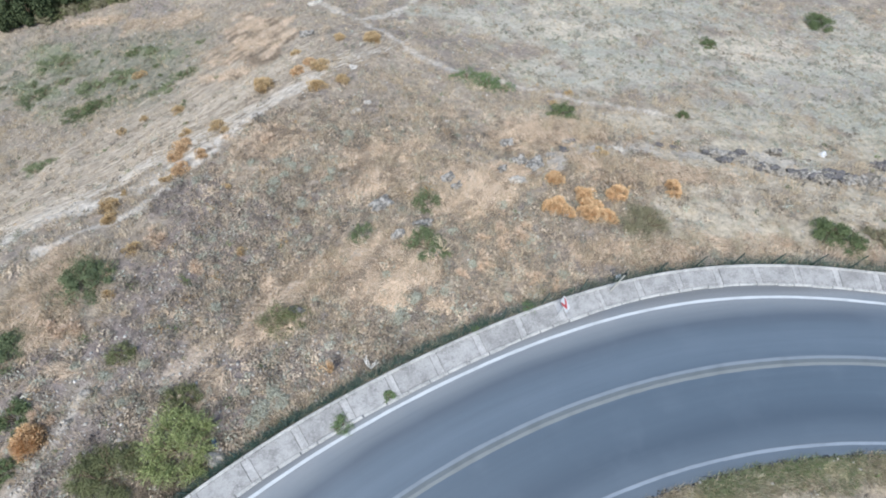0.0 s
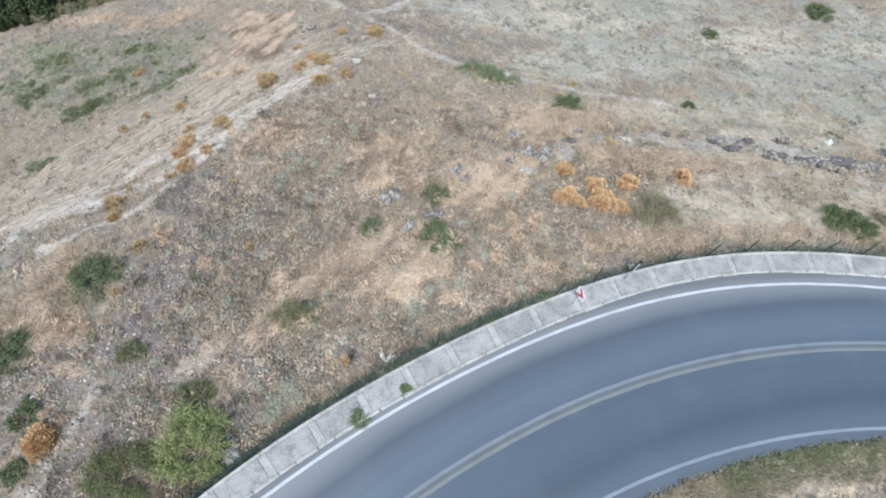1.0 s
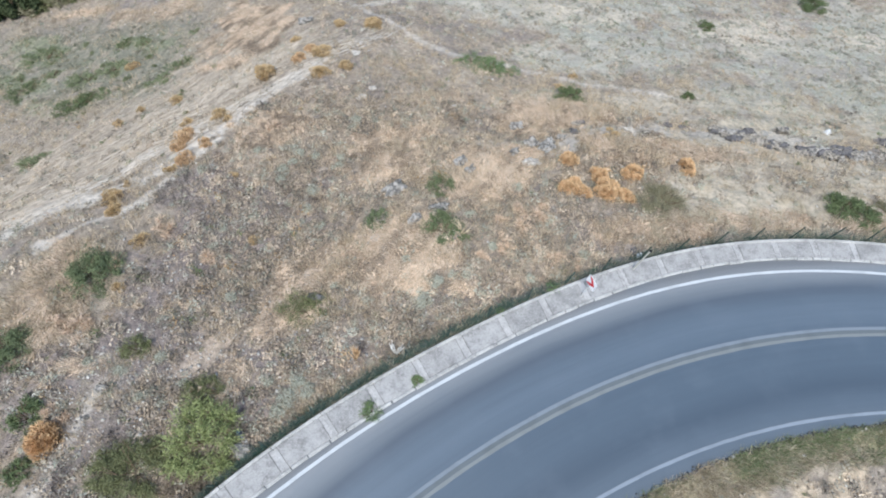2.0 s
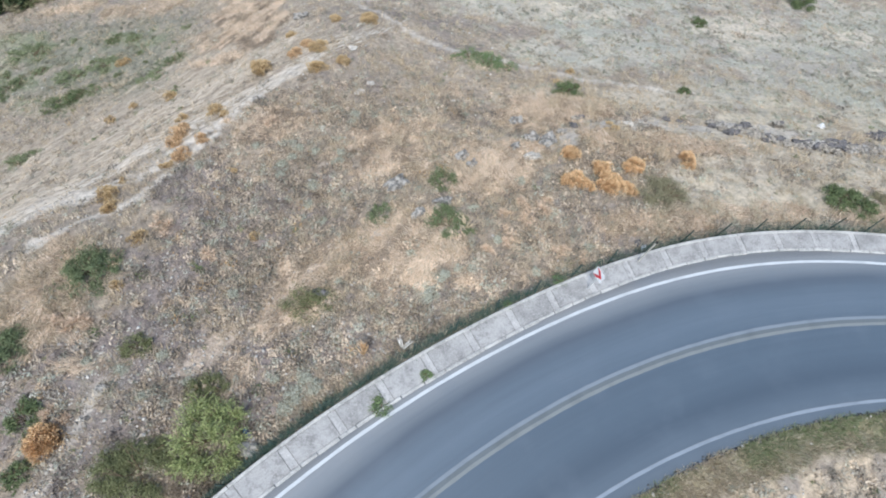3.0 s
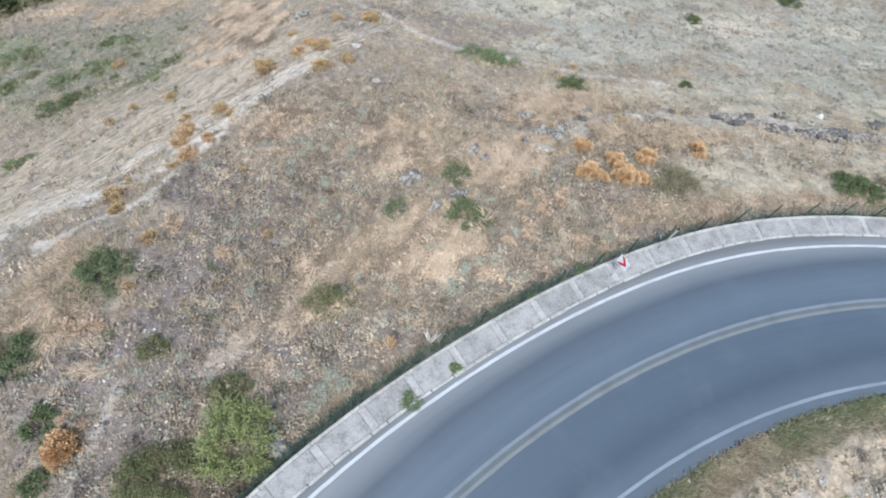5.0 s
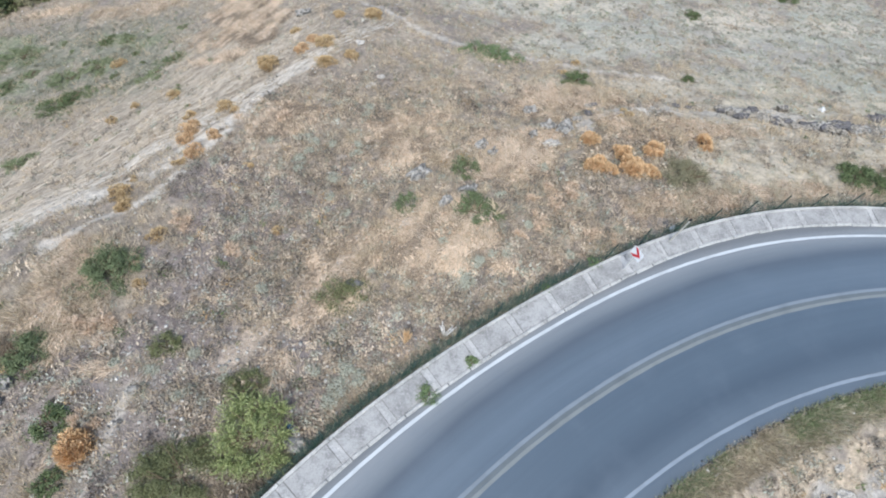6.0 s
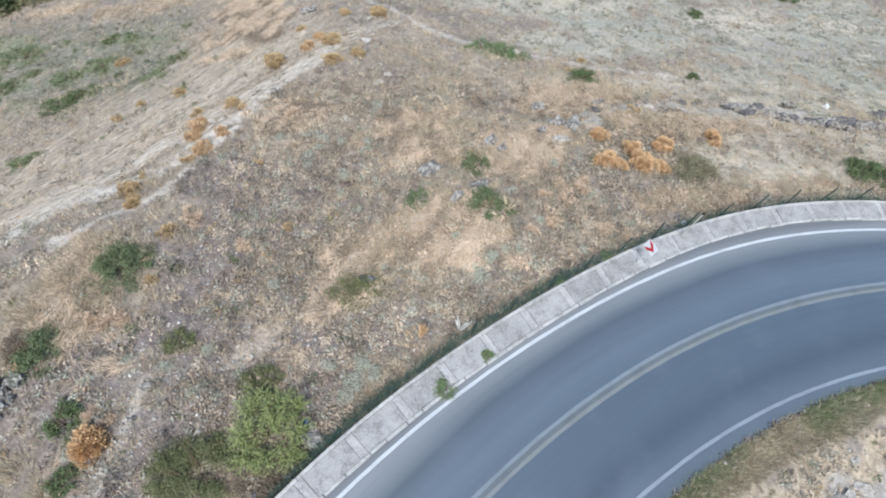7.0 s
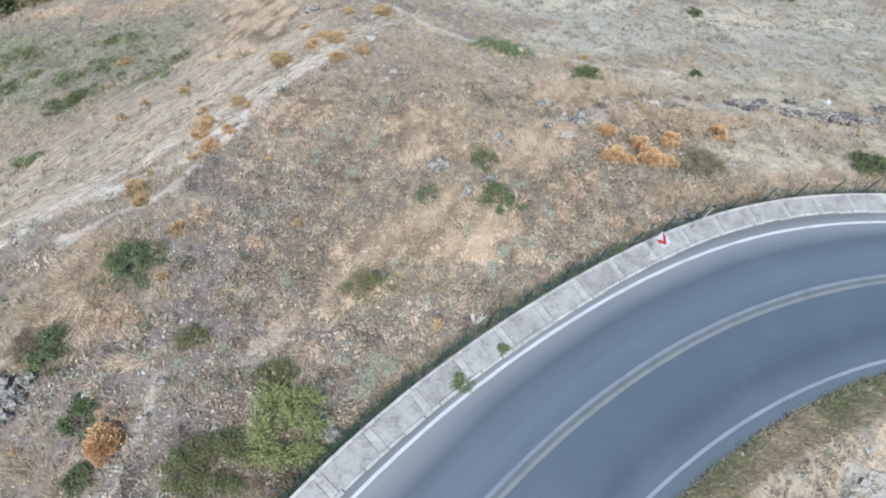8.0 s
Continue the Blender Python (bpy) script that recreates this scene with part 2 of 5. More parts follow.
M_LITTER_WHITE, M_LITTER_BLUE, M_LITTER_DARK = plain("white_plastic", (0.72, 0.73, 0.74), 0.5, 0.4), plain("blue_plastic", (0.06, 0.13, 0.26), 0.5, 0.4), plain("dark_rubber", (0.13, 0.13, 0.135), 0.7)
M_POLE, M_CAP = plain("pale_pole_paint", (0.52, 0.5, 0.44), 0.7), plain("dark_cap", (0.03, 0.03, 0.035), 0.6)
M_ORANGE, M_YELLOW = foliage("dried_orange_twigs", (0.6, 0.39, 0.2), (0.93, 0.69, 0.43)), foliage("dried_ochre_twigs", (0.45, 0.33, 0.17), (0.72, 0.55, 0.33))
M_RUST = foliage("dried_rust_twigs", (0.5, 0.34, 0.185), (0.82, 0.6, 0.38))
M_GREEN, M_OLIVE = foliage("green_leaves", (0.07, 0.1, 0.045), (0.21, 0.26, 0.125)), foliage("olive_leaves", (0.115, 0.125, 0.055), (0.27, 0.285, 0.145))
M_BROWN = foliage("withered_leaves", (0.14, 0.11, 0.08), (0.32, 0.26, 0.19))
M_PALE_GREEN = foliage("dusty_green_leaves", (0.095, 0.125, 0.06), (0.235, 0.28, 0.15))
M_LIME = foliage("yellow_green_leaves", (0.16, 0.2, 0.065), (0.45, 0.49, 0.225))
M_HAZE = foliage("dusty_brown_green_leaves", (0.2, 0.185, 0.11), (0.36, 0.335, 0.22))
M_MEADOW = foliage("faded_green_leaves", (0.15, 0.19, 0.09), (0.34, 0.375, 0.22))
M_WEED = foliage("fresh_weed_leaves", (0.09, 0.14, 0.06), (0.26, 0.34, 0.17))
M_GREYGREEN = foliage("grey_green_leaves", (0.34, 0.345, 0.27), (0.57, 0.57, 0.47))
M_THISTLE = foliage("dried_thistle_bristles", (0.5, 0.37, 0.26), (0.82, 0.65, 0.49))
M_TREE = foliage("dark_tree_leaves", (0.03, 0.045, 0.022), (0.1, 0.125, 0.06))
M_WOOD, M_DEAD = plain("brown_wood", (0.17, 0.12, 0.08), 0.9), plain("straw_coloured_dead_wood", (0.62, 0.51, 0.35), 0.9)
M_BLEACHED = plain("bleached_dead_wood", (0.76, 0.73, 0.68), 0.9)
M_DRY_CUSHION, M_MAUVE = foliage("dry_straw_cushion", (0.5, 0.4, 0.29), (0.78, 0.65, 0.49)), foliage("withered_mauve_cushion", (0.25, 0.215, 0.195), (0.45, 0.395, 0.35))


# ---- builders ----
def part(name, bm, mat, parent=None, label=""):
    """One mesh object out of a bmesh or of (vertices, faces), under a thing or a part."""
    me = bpy.data.meshes.new(name)
    if isinstance(bm, tuple):
        me.from_pydata(bm[0], [], bm[1])
    else:
        bm.to_mesh(me)
        bm.free()
    me.materials.append(mat)
    ob = new(name, me)
    ob.parent = parent
    return tagged(ob, label=label)


def thing(name, place, label, category, group="", kind=""):
    ob = new(name)
    ob.empty_display_size = 0.2
    ob.matrix_basis = Matrix.Translation(place)
    return tagged(ob, label, category, group, kind)


def arc_point(arc, radius, z=0.0):
    """A place by its way along the bend, in metres at a radius of 45 m."""
    a = arc / 45.0
    return Vector((BEND_X + radius * math.cos(a), BEND_Y + radius * math.sin(a), z))


def ring_piece(a0, a1, r0, r1, z0, z1, steps=3, chamfer=0.012, wave0=0.0, wave1=0.0, crown=0.0):
    """A piece of a curved band with chamfered long edges, from arc a0 to a1 and radius r0 to r1."""
    verts, faces = [], []
    for i in range(steps + 1):
        arc = a0 + (a1 - a0) * i / steps
        x = arc_point(arc, r0).x
        w = float(apron_wave(np.float64(x)))
        i0, i1 = r0 + wave0 * w, r1 + wave1 * w
        for r, z in ((i0, z0), (i0, z1 - chamfer), (i0 + chamfer, z1), (i1 - chamfer, z1 + crown), (i1, z1 + crown - chamfer), (i1, z0)):
            verts.append(arc_point(arc, r, z))
        if i:
            for k in range(5):
                faces.append((6 * i - 6 + k, 6 * i - 6 + k + 1, 6 * i + k + 1, 6 * i + k))
    n = 6 * steps
    faces += [(0, 5, 4, 3, 2, 1), (n, n + 1, n + 2, n + 3, n + 4, n + 5)]
    return verts, faces


def ring_sheet(a0, a1, radii, z, step):
    """A flat curved sheet with its edges turned down."""
    n = max(2, int((a1 - a0) / step))
    verts, faces, m = [], [], len(radii) + 2
    for i in range(n + 1):
        arc = a0 + (a1 - a0) * i / n
        for k, r in enumerate([radii[0], *radii, radii[-1]]):
            verts.append(arc_point(arc, r, z - (0.3 if k in (0, m - 1) else 0)))
        if i:
            faces += [(m * i - m + k, m * i - m + k + 1, m * i + k + 1, m * i + k) for k in range(m - 1)]
    return verts, faces


def band(a0, a1, r, width, z, step=0.5, wave=0.0, snake=0.0, seed=1):
    """A painted line, 4 mm thick, with slightly uneven edges."""
    rnd = random.Random(seed)
    n = int((a1 - a0) / step)
    verts, faces = [], []
    for i in range(n + 1):
        arc = a0 + (a1 - a0) * i / n
        x = min(max(arc_point(arc, r).x, -9), 27)
        c = r + wave * (12 - x) + snake * float(apron_wave(np.float64(x)))
        lo, hi = c - width / 2 + rnd.uniform(-0.008, 0.008), c + width / 2 + rnd.uniform(-0.008, 0.008)
        verts += [arc_point(arc, lo, 0.001), arc_point(arc, lo, z), arc_point(arc, hi, z), arc_point(arc, hi, 0.001)]
        if i:
            faces += [(4 * i - 4 + k, 4 * i - 3 + k, 4 * i + 1 + k, 4 * i + k) for k in range(3)]
    return verts, faces


def path_distance(x, y, points):
    best = np.full(np.shape(x), 1e9)
    for (ax, ay), (bx, by) in zip(points, points[1:]):
        ux, uy = bx - ax, by - ay
        k = np.clip(((x - ax) * ux + (y - ay) * uy) / (ux * ux + uy * uy), 0, 1)
        best = np.minimum(best, np.hypot(x - ax - k * ux, y - ay - k * uy))
    return best


# ---- the hillside's cover ----
STRAW = [(-7.2, 7.9, 1.0, 1.2), (-5.8, 9.2, 1.4, 1.6), (-4.0, 11.0, 2.2, 1.4), (-1.0, 12.2, 2.6, 1.7), (-1.3, 10.4, 2.0, 1.0), (3.2, 16.3, 1.8, 2.4), (5.0, 18.8, 2.0, 1.4), (-1.6, 19.3, 2.6, 2.0), (-8.6, 21.5, 1.8, 1.2), (18.4, 13.2, 6.5, 0.7), (15.0, 18.8, 5.0, 1.5), (-12.5, 35.0, 3.2, 4.5),
         (-23.2, 40.5, 4.0, 1.2), (-29.5, 42.0, 2.6, 0.7), (-17.5, 10.8, 1.6, 2.2), (10.0, 23.0, 5.0, 2.0),
         (12.5, 12.6, 3.0, 0.9), (-17.6, 8.6, 1.6, 1.4), (-2.7, 11.3, 2.4, 1.2), (0.2, 11.3, 2.2, 1.1), (4.8, 16.4, 1.3, 1.5), (-2.0, 17.5, 1.4, 0.8), (-9.3, 20.7, 1.8, 1.0)]
DARK = [(-10.5, 13.5, 3.6, 3.2), (-12.0, 10.5, 2.8, 2.0), (-7.0, 15.5, 2.4, 2.0), (-12.5, 16.5, 2.2, 1.8), (-12.5, 7.8, 2.5, 1.4), (-15.6, 6.0, 2.0, 1.5), (-12.5, 3.0, 3.0, 1.6), (-7.5, 3.4, 1.2, 1.0), (0.5, 8.8, 3.0, 0.8), (-11.2, 6.4, 2.6, 1.8), (-5.2, 6.3, 3.0, 1.0), (-8.6, 8.8, 1.6, 1.0), (-17.6, 5.0, 1.8, 2.2), (-13.5, 0.5, 3.0, 1.5)]
PEACH = [(31.3, 38.5, 5.0, 3.0), (33.5, 39.6, 3.0, 1.6), (43.0, 38.0, 3.0, 1.5)]
SILVER = [(14, 40, 9, 6), (30, 36, 9, 7), (24, 46, 12, 6), (40, 34, 8, 6), (18, 34, 8, 5), (11, 31.5, 4, 2), (26, 27, 6, 4), (36, 30, 6, 6), (44, 40, 7, 8), (25, 23, 5, 1.5), (6, 39, 6, 3), (36, 24, 5, 3)]
PALE = [(18.5, 14.6, 6.5, 2.4), (20, 19, 10, 3.0), (26, 22.6, 9, 1.6), (31, 16.8, 8, 2.2), (36, 24, 6, 3), (16, 25, 8, 2.2), (28, 25.4, 8, 1.8)]
CREST = [(-22.8, 12.6), (-20.7, 15.4), (-18.2, 15.95), (-15.8, 17.7), (-13.8, 19.9), (-11.4, 23.0), (-9.5, 25.2), (-6.8, 27.2)]
CREST_LOW = [(-19.5, 12.6), (-17.4, 14.3), (-15.6, 15.5), (-13.6, 18.6), (-12.2, 20.6)]
GULLY = [(-4.9, 11.6), (-6.2, 9.9), (-7.2, 8.75), (-8.1, 8.0), (-9.3, 7.1), (-10.1, 6.1), (-10.6, 5.4)]
CHUTE = [(-13.7, 6.2), (-14.2, 4.5), (-14.5, 3.3), (-14.9, 1.7), (-15.6, 0.0)]
TRACK = [(-9.0, 41.0), (-6.5, 38.6), (-4.8, 36.9), (-3.9, 35.8), (-1.5, 33.7), (0.3, 31.9), (2.9, 30.4), (6.3, 29.5), (9.7, 28.6), (13.9, 27.9), (19.0, 26.5)]
FORK = [(-4.8, 36.9), (-2.6, 37.7), (-0.8, 39.8), (0.5, 43.0)]
TERRACE = [(4.0, 19.6), (7.5, 18.9), (11.0, 21.2), (18.0, 21.6), (24.0, 21.2), (29.0, 19.6), (36.0, 20.5)]


def patches(x, y, places):
    v = np.zeros(np.shape(x))
    for a, b, u, w in places:
        v = np.maximum(v, np.exp(-((x - a) / u) ** 2 - ((y - b) / w) ** 2))
    return v


def cover(x, y):
    """How much straw, dark scrub, silvery scrub, bare earth and washed-out slope there is at a place."""
    n1, n2 = value_noise(x, y, 1.6, 11), value_noise(x, y, 0.6, 12)
    ragged = 0.35 * n1 + 0.2 * n2
    e, s = ridge_place(x, y)
    straw = smooth(0.25, 0.75, patches(x, y, STRAW) + ragged + 0.08)
    dark = smooth(0.2, 0.7, patches(x, y, DARK) + ragged)
    silver = smooth(0.2, 0.8, patches(x, y, SILVER) + ragged)
    wash = value_noise(e, 0.16 * s, 0.4, 71)
    bare = smooth(0.95, 0.15, path_distance(x, y, CREST) + 0.7 * wash) * (0.85 + 0.15 * wash) * smooth(-28, -5, s)
    bare = np.maximum(bare, 0.8 * smooth(0.5, 0.05, path_distance(x, y, CREST_LOW) + 0.4 * wash))
    bare = np.maximum(bare, 0.7 * smooth(0.55, 0.1, path_distance(x, y, CHUTE) + 0.3 * n1))
    bare = np.maximum(bare, 0.6 * smooth(0.5, 0.08, np.minimum(path_distance(x, y, TRACK), path_distance(x, y, FORK)) + 0.25 * n2 + 0.2 * n1))
    bare = np.maximum(bare, 0.55 * smooth(1.1, 0.2, path_distance(x, y, TERRACE) + 0.5 * n1))
    slope = smooth(-0.6, 0.6, e + 0.5 * n1) * smooth(15, 7, e + n1) * smooth(24, 10, s)
    return straw, dark, silver, bare, slope


def earth(x, y):
    """Warm bare earth in the gully."""
    return smooth(0.95, 0.15, path_distance(x, y, GULLY) + 0.4 * value_noise(x, y, 1.1, 81) + 0.2 * value_noise(x, y, 0.5, 82))


def pale_soil(x, y):
    """Bare pale terraces near the outcrop."""
    return smooth(0.2, 0.8, patches(x, y, PALE) + 0.3 * value_noise(x, y, 1.6, 83) + 0.15 * value_noise(x, y, 0.6, 84))


def clumps(x, y, seed):
    """Tussocks stand in clumps with gaps between them."""
    return smooth(-0.3, 0.45, 0.6 * value_noise(x, y, 0.95, seed) + 0.55 * value_noise(x, y, 0.45, seed + 1))


MEADOW = [(-25.4, 28.8, 2.4, 1.2), (-31.4, 36.2, 2.4, 1.6), (-23.4, 36.3, 2.2, 1.0), (-18.3, 31.8, 1.5, 0.9), (-19.6, 29.5, 1.5, 0.8), (-23.6, 33.0, 2.0, 1.2), (-26.7, 32.6, 2.2, 1.2), (-30.9, 31.7, 1.8, 1.6),
          (-26.0, 22.3, 1.6, 0.8), (-33.6, 33.5, 1.6, 1.6), (-21.0, 35.4, 1.3, 0.8), (-33.0, 38.6, 2.4, 1.0), (5.2, 28.8, 2.2, 0.8), (10.6, 25.6, 1.3, 0.7), (-29.0, 29.0, 1.5, 1.0)]


def meadow(x, y):
    """Irregular patches of green herbs."""
    return smooth(0.3, 0.8, patches(x, y, MEADOW) + 0.4 * value_noise(x, y, 1.3, 91) + 0.25 * value_noise(x, y, 0.6, 92))


def lush(x, y):
    """The damper, greener hollow beyond the spur."""
    return smooth(-15, -21, x) * smooth(24.5, 29.5, y + 0.3 * (x + 20)) * smooth(43, 36, y)


def blend(c, colour, w):
    return c * (1 - w[..., None]) + np.array(colour) * w[..., None]


def soil_colour(x, y):
    straw, dark, silver, bare, slope = cover(x, y)
    r = np.hypot(x - BEND_X, y - BEND_Y)
    green = lush(x, y)
    c = np.ones((*np.shape(x), 3)) * np.array((0.37, 0.312, 0.245))
    n1, n2, n3 = value_noise(x, y, 1.9, 86), value_noise(x, y, 0.8, 87), value_noise(x, y, 0.85, 88)
    c = blend(c, (0.29, 0.25, 0.222), 0.7 * smooth(0.0, 0.6, n1 + 0.5 * n2))
    c = blend(c, (0.52, 0.43, 0.325), 0.55 * smooth(0.1, 0.6, n3 - 0.4 * n1))
    c = blend(c, (0.5, 0.39, 0.275), straw)
    c = blend(c, (0.285, 0.24, 0.222), 0.85 * dark)
    c = blend(c, (0.525, 0.49, 0.405), 0.8 * silver)
    # the far slope: bands of grey-green, straw and bare ground along the contour
    b1, b2, b3 = value_noise(0.3 * x + 0.1 * y, y, 1.5, 85), value_noise(0.35 * x, y, 0.9, 89), value_noise(0.5 * x, y, 3.5, 90)
    c = blend(c, (0.4, 0.405, 0.335), 0.75 * silver * smooth(-0.1, 0.6, b1 + 0.3 * b2))
    c = blend(c, (0.66, 0.57, 0.44), 0.65 * silver * smooth(0.15, 0.7, b3 - 0.3 * b2))
    c = blend(c, (0.34, 0.31, 0.275), 0.7 * silver * smooth(0.15, 0.7, 0.6 * b2 + 0.7 * value_noise(0.55 * x, y, 2.4, 93)))
    c = blend(c, (0.66, 0.57, 0.45), 0.75 * smooth(0.2, 0.8, patches(x, y, PEACH) + 0.3 * b1 + 0.2 * b2))
    c = blend(c, (0.65, 0.56, 0.42), 0.8 * pale_soil(x, y))
    c = blend(c, (0.4, 0.33, 0.25), 0.85 * slope)
    c = blend(c, (0.76, 0.695, 0.605), bare)
    c = blend(c, (0.62, 0.5, 0.385), 0.95 * earth(x, y))
    c = blend(c, (0.235, 0.238, 0.175), 0.85 * green)
    c = blend(c, (0.45, 0.38, 0.3), 0.6 * green * smooth(0.0, 0.6, n3 + 0.4 * n1))
    c = blend(c, (0.25, 0.28, 0.17), 0.6 * meadow(x, y))
    inner = R_VERGE - r
    c = blend(c, (0.4, 0.36, 0.235), smooth(0, 0.3, inner))
    c = blend(c, (0.31, 0.265, 0.205), 0.8 * smooth(0.8, 1.1, inner))
    c = blend(c, (0.56, 0.46, 0.34), smooth(1.3, 1.7, inner + 0.5 * value_noise(x, y, 1.1, 21)))
    c = blend(c, (0.33, 0.29, 0.25), 0.8 * smooth(1.2, 1.8, inner) * smooth(0.0, 0.5, value_noise(x, y, 0.9, 23) + 0.4 * n2))
    c = blend(c, (0.46, 0.43, 0.39), smooth(2.6, 3.4, inner + 0.8 * value_noise(x, y, 1.4, 22)))
    return c, slope * (1 - 0.6 * bare), np.maximum(0.85 * silver * smooth(21, 27, y), np.maximum(0.45 * bare, 0.6 * pale_soil(x, y)))


def build_ground():
    def lines(a, b, step, far):
        near = list(np.arange(a, b + step / 2, step))
        out, d = [], step
        while not out or out[-1] < far:
            d *= 1.45
            out.append((out[-1] if out else 0) + d)
        return np.array([a - o for o in reversed(out)] + near + [b + o for o in out])
    xs, ys = lines(-46, 58, 0.24, 2400), lines(-6, 52, 0.24, 2400)
    x, y = np.meshgrid(xs, ys)
    z = ground_height(x, y) + ground_relief(x, y)
    c, streak, calm = soil_colour(x, y)
    nx, ny = len(xs), len(ys)
    me = bpy.data.meshes.new("ground")
    i = np.arange(nx * ny).reshape(ny, nx)
    quads = np.stack([i[:-1, :-1], i[:-1, 1:], i[1:, 1:], i[1:, :-1]], -1).reshape(-1, 4)
    fill_mesh(me, np.stack([x, y, z], -1).reshape(-1, 3), quads)
    me.polygons.foreach_set("use_smooth", np.ones(len(quads), bool))
    put_tint(me, c.reshape(-1, 3))
    me.attributes.new("calm", "FLOAT", "POINT").data.foreach_set("value", calm.reshape(-1).astype(np.float32))
    me.attributes.new("streak", "FLOAT", "POINT").data.foreach_set("value", streak.reshape(-1).astype(np.float32))
    me.materials.append(M_GROUND)
    return tagged(new("ground", me), "dry hillside of bare earth, straw and scrub falling away from the road", "ground", kind="structure")


def fill_mesh(me, verts, polys):
    k = polys.shape[1]
    me.vertices.add(len(verts))
    me.vertices.foreach_set("co", np.asarray(verts, np.float32).reshape(-1))
    me.loops.add(polys.size)
    me.loops.foreach_set("vertex_index", polys.astype(np.int32).reshape(-1))
    me.polygons.add(len(polys))
    me.polygons.foreach_set("loop_start", np.arange(0, polys.size, k, dtype=np.int32))
    me.update(calc_edges=True)


def put_tint(me, rgb):
    a = np.ones((len(rgb), 4), np.float32)
    a[:, :3] = rgb
    me.attributes.new("tint", "FLOAT_COLOR", "POINT").data.foreach_set("color", a.reshape(-1))


build_ground()

# ---- the road ----
ARC_A, ARC_B = 10.0, 165.0
road = part("road", ring_sheet(ARC_A, ARC_B, [R_VERGE, R_INNER, 38, R_MIDDLE, 42, R_OUTER, R_KERB + 0.22], 0.0, 0.6), M_ASPHALT)
tagged(road, "smooth grey asphalt two-lane road in a wide bend", "road", kind="structure")
for name, r, w, mat, wave, text in (("edge_line", R_OUTER, 0.14, M_WHITE, 0.0117, "solid white edge line"), ("inner_edge_line", R_INNER, 0.135, M_INNER_LINE, 0.016, "dusty white edge line"),
                                    ("centre_line", R_MIDDLE + 0.165, 0.15, M_GREY_LINE, 0.006, "worn pale centre line"), ("centre_line", R_MIDDLE - 0.155, 0.15, M_BEIGE_LINE, 0.006, "worn beige centre line"), ("faded_line", R_MIDDLE + 0.005, 0.16, M_OLD_PAINT, 0.006, "rubbed-out paint between the centre lines")):
    part(name, band(ARC_A, ARC_B, r, w, 0.004, wave=wave, snake=0.122 if name == "edge_line" else 0.0), mat, road, text)

# ---- the concrete apron along the outer edge ----
apron = thing("apron", (0, 0, 0), "grey concrete apron of cast slabs with pale kerbs beside the road", "pavement", kind="structure")
rnd = random.Random(5)
SLAB_PITCH, SLAB_START = 2.17, 72.1 - 2.17 * 12
part("mortar_bed", ring_piece(SLAB_START, SLAB_START + SLAB_PITCH * 34, R_KERB + 0.09, R_BACK - 0.09, -0.25, 0.012, 160, 0.006, 0.22, 0.17, 0.06), M_BED, apron)
for i in range(34):
    a = SLAB_START + SLAB_PITCH * i
    gap = 0.186
    part("slab", ring_piece(a + gap, a + SLAB_PITCH - gap, R_KERB + 0.1, R_BACK - 0.1, -0.2, 0.03 + rnd.uniform(-0.006, 0.006), 3, 0.006, 0.22, 0.17, 0.06), M_SLAB, apron)
    for s in (-1, 1):
        b = a + s * 0.079
        part("joint_strip", ring_piece(b - 0.0775, b + 0.0775, R_KERB + 0.1, R_BACK - 0.1, -0.2, 0.026 + rnd.uniform(-0.006, 0.006), 1, 0.005, 0.22, 0.17, 0.06), M_STRIP, apron)
    part("back_kerb", ring_piece(a + 0.01, a + SLAB_PITCH - 0.01, R_BACK - 0.11, R_BACK + 0.03, -0.25, 0.13 + rnd.uniform(-0.012, 0.012), 3, 0.02, 0.17, 0.17), M_KERB, apron)
a = SLAB_START
while a < SLAB_START + SLAB_PITCH * 34:
    length = rnd.uniform(0.7, 1.15)
    part("kerbstone", ring_piece(a + 0.02, a + length - rnd.uniform(0.02, 0.06), R_KERB - 0.03 + rnd.uniform(-0.02, 0.02), R_KERB + 0.105, -0.2, 0.085 + rnd.uniform(-0.03, 0.015), 1, 0.025, 0.22, 0.22), M_KERB, apron)
    a += length


# ---- plants ----
def blades(rng, centres, count, height, spread, width, lean=0.5, down=None):
    """Grass: count thin three-cornered blades at each centre. Gives vertices and faces."""
    n = len(centres)
    c = np.repeat(centres, count, 0)
    h = np.repeat(height, count) * rng.uniform(0.5, 1.1, n * count)
    a, rad = rng.uniform(0, 2 * np.pi, n * count), np.repeat(spread, count) * np.sqrt(rng.uniform(0, 1, n * count))
    base = c + np.stack([np.cos(a) * rad, np.sin(a) * rad, np.full(n * count, -0.03)], 1)
    b = a + rng.normal(0, 0.7, n * count)
    l = h * lean * rng.uniform(0.2, 1.4, n * count)
    tip = base + np.stack([np.cos(b) * l, np.sin(b) * l, h], 1)
    if down is not None:
        tip[:, :2] += np.repeat(down, count, 0) * h[:, None]
    t = rng.uniform(0, 2 * np.pi, n * count)
    side = np.stack([np.cos(t), np.sin(t), np.zeros(n * count)], 1) * (np.repeat(width, count) * rng.uniform(0.6, 1.3, n * count))[:, None]
    v = np.stack([base - side, base + side, tip], 1).reshape(-1, 3)
    return v, np.arange(len(v)).reshape(-1, 3)


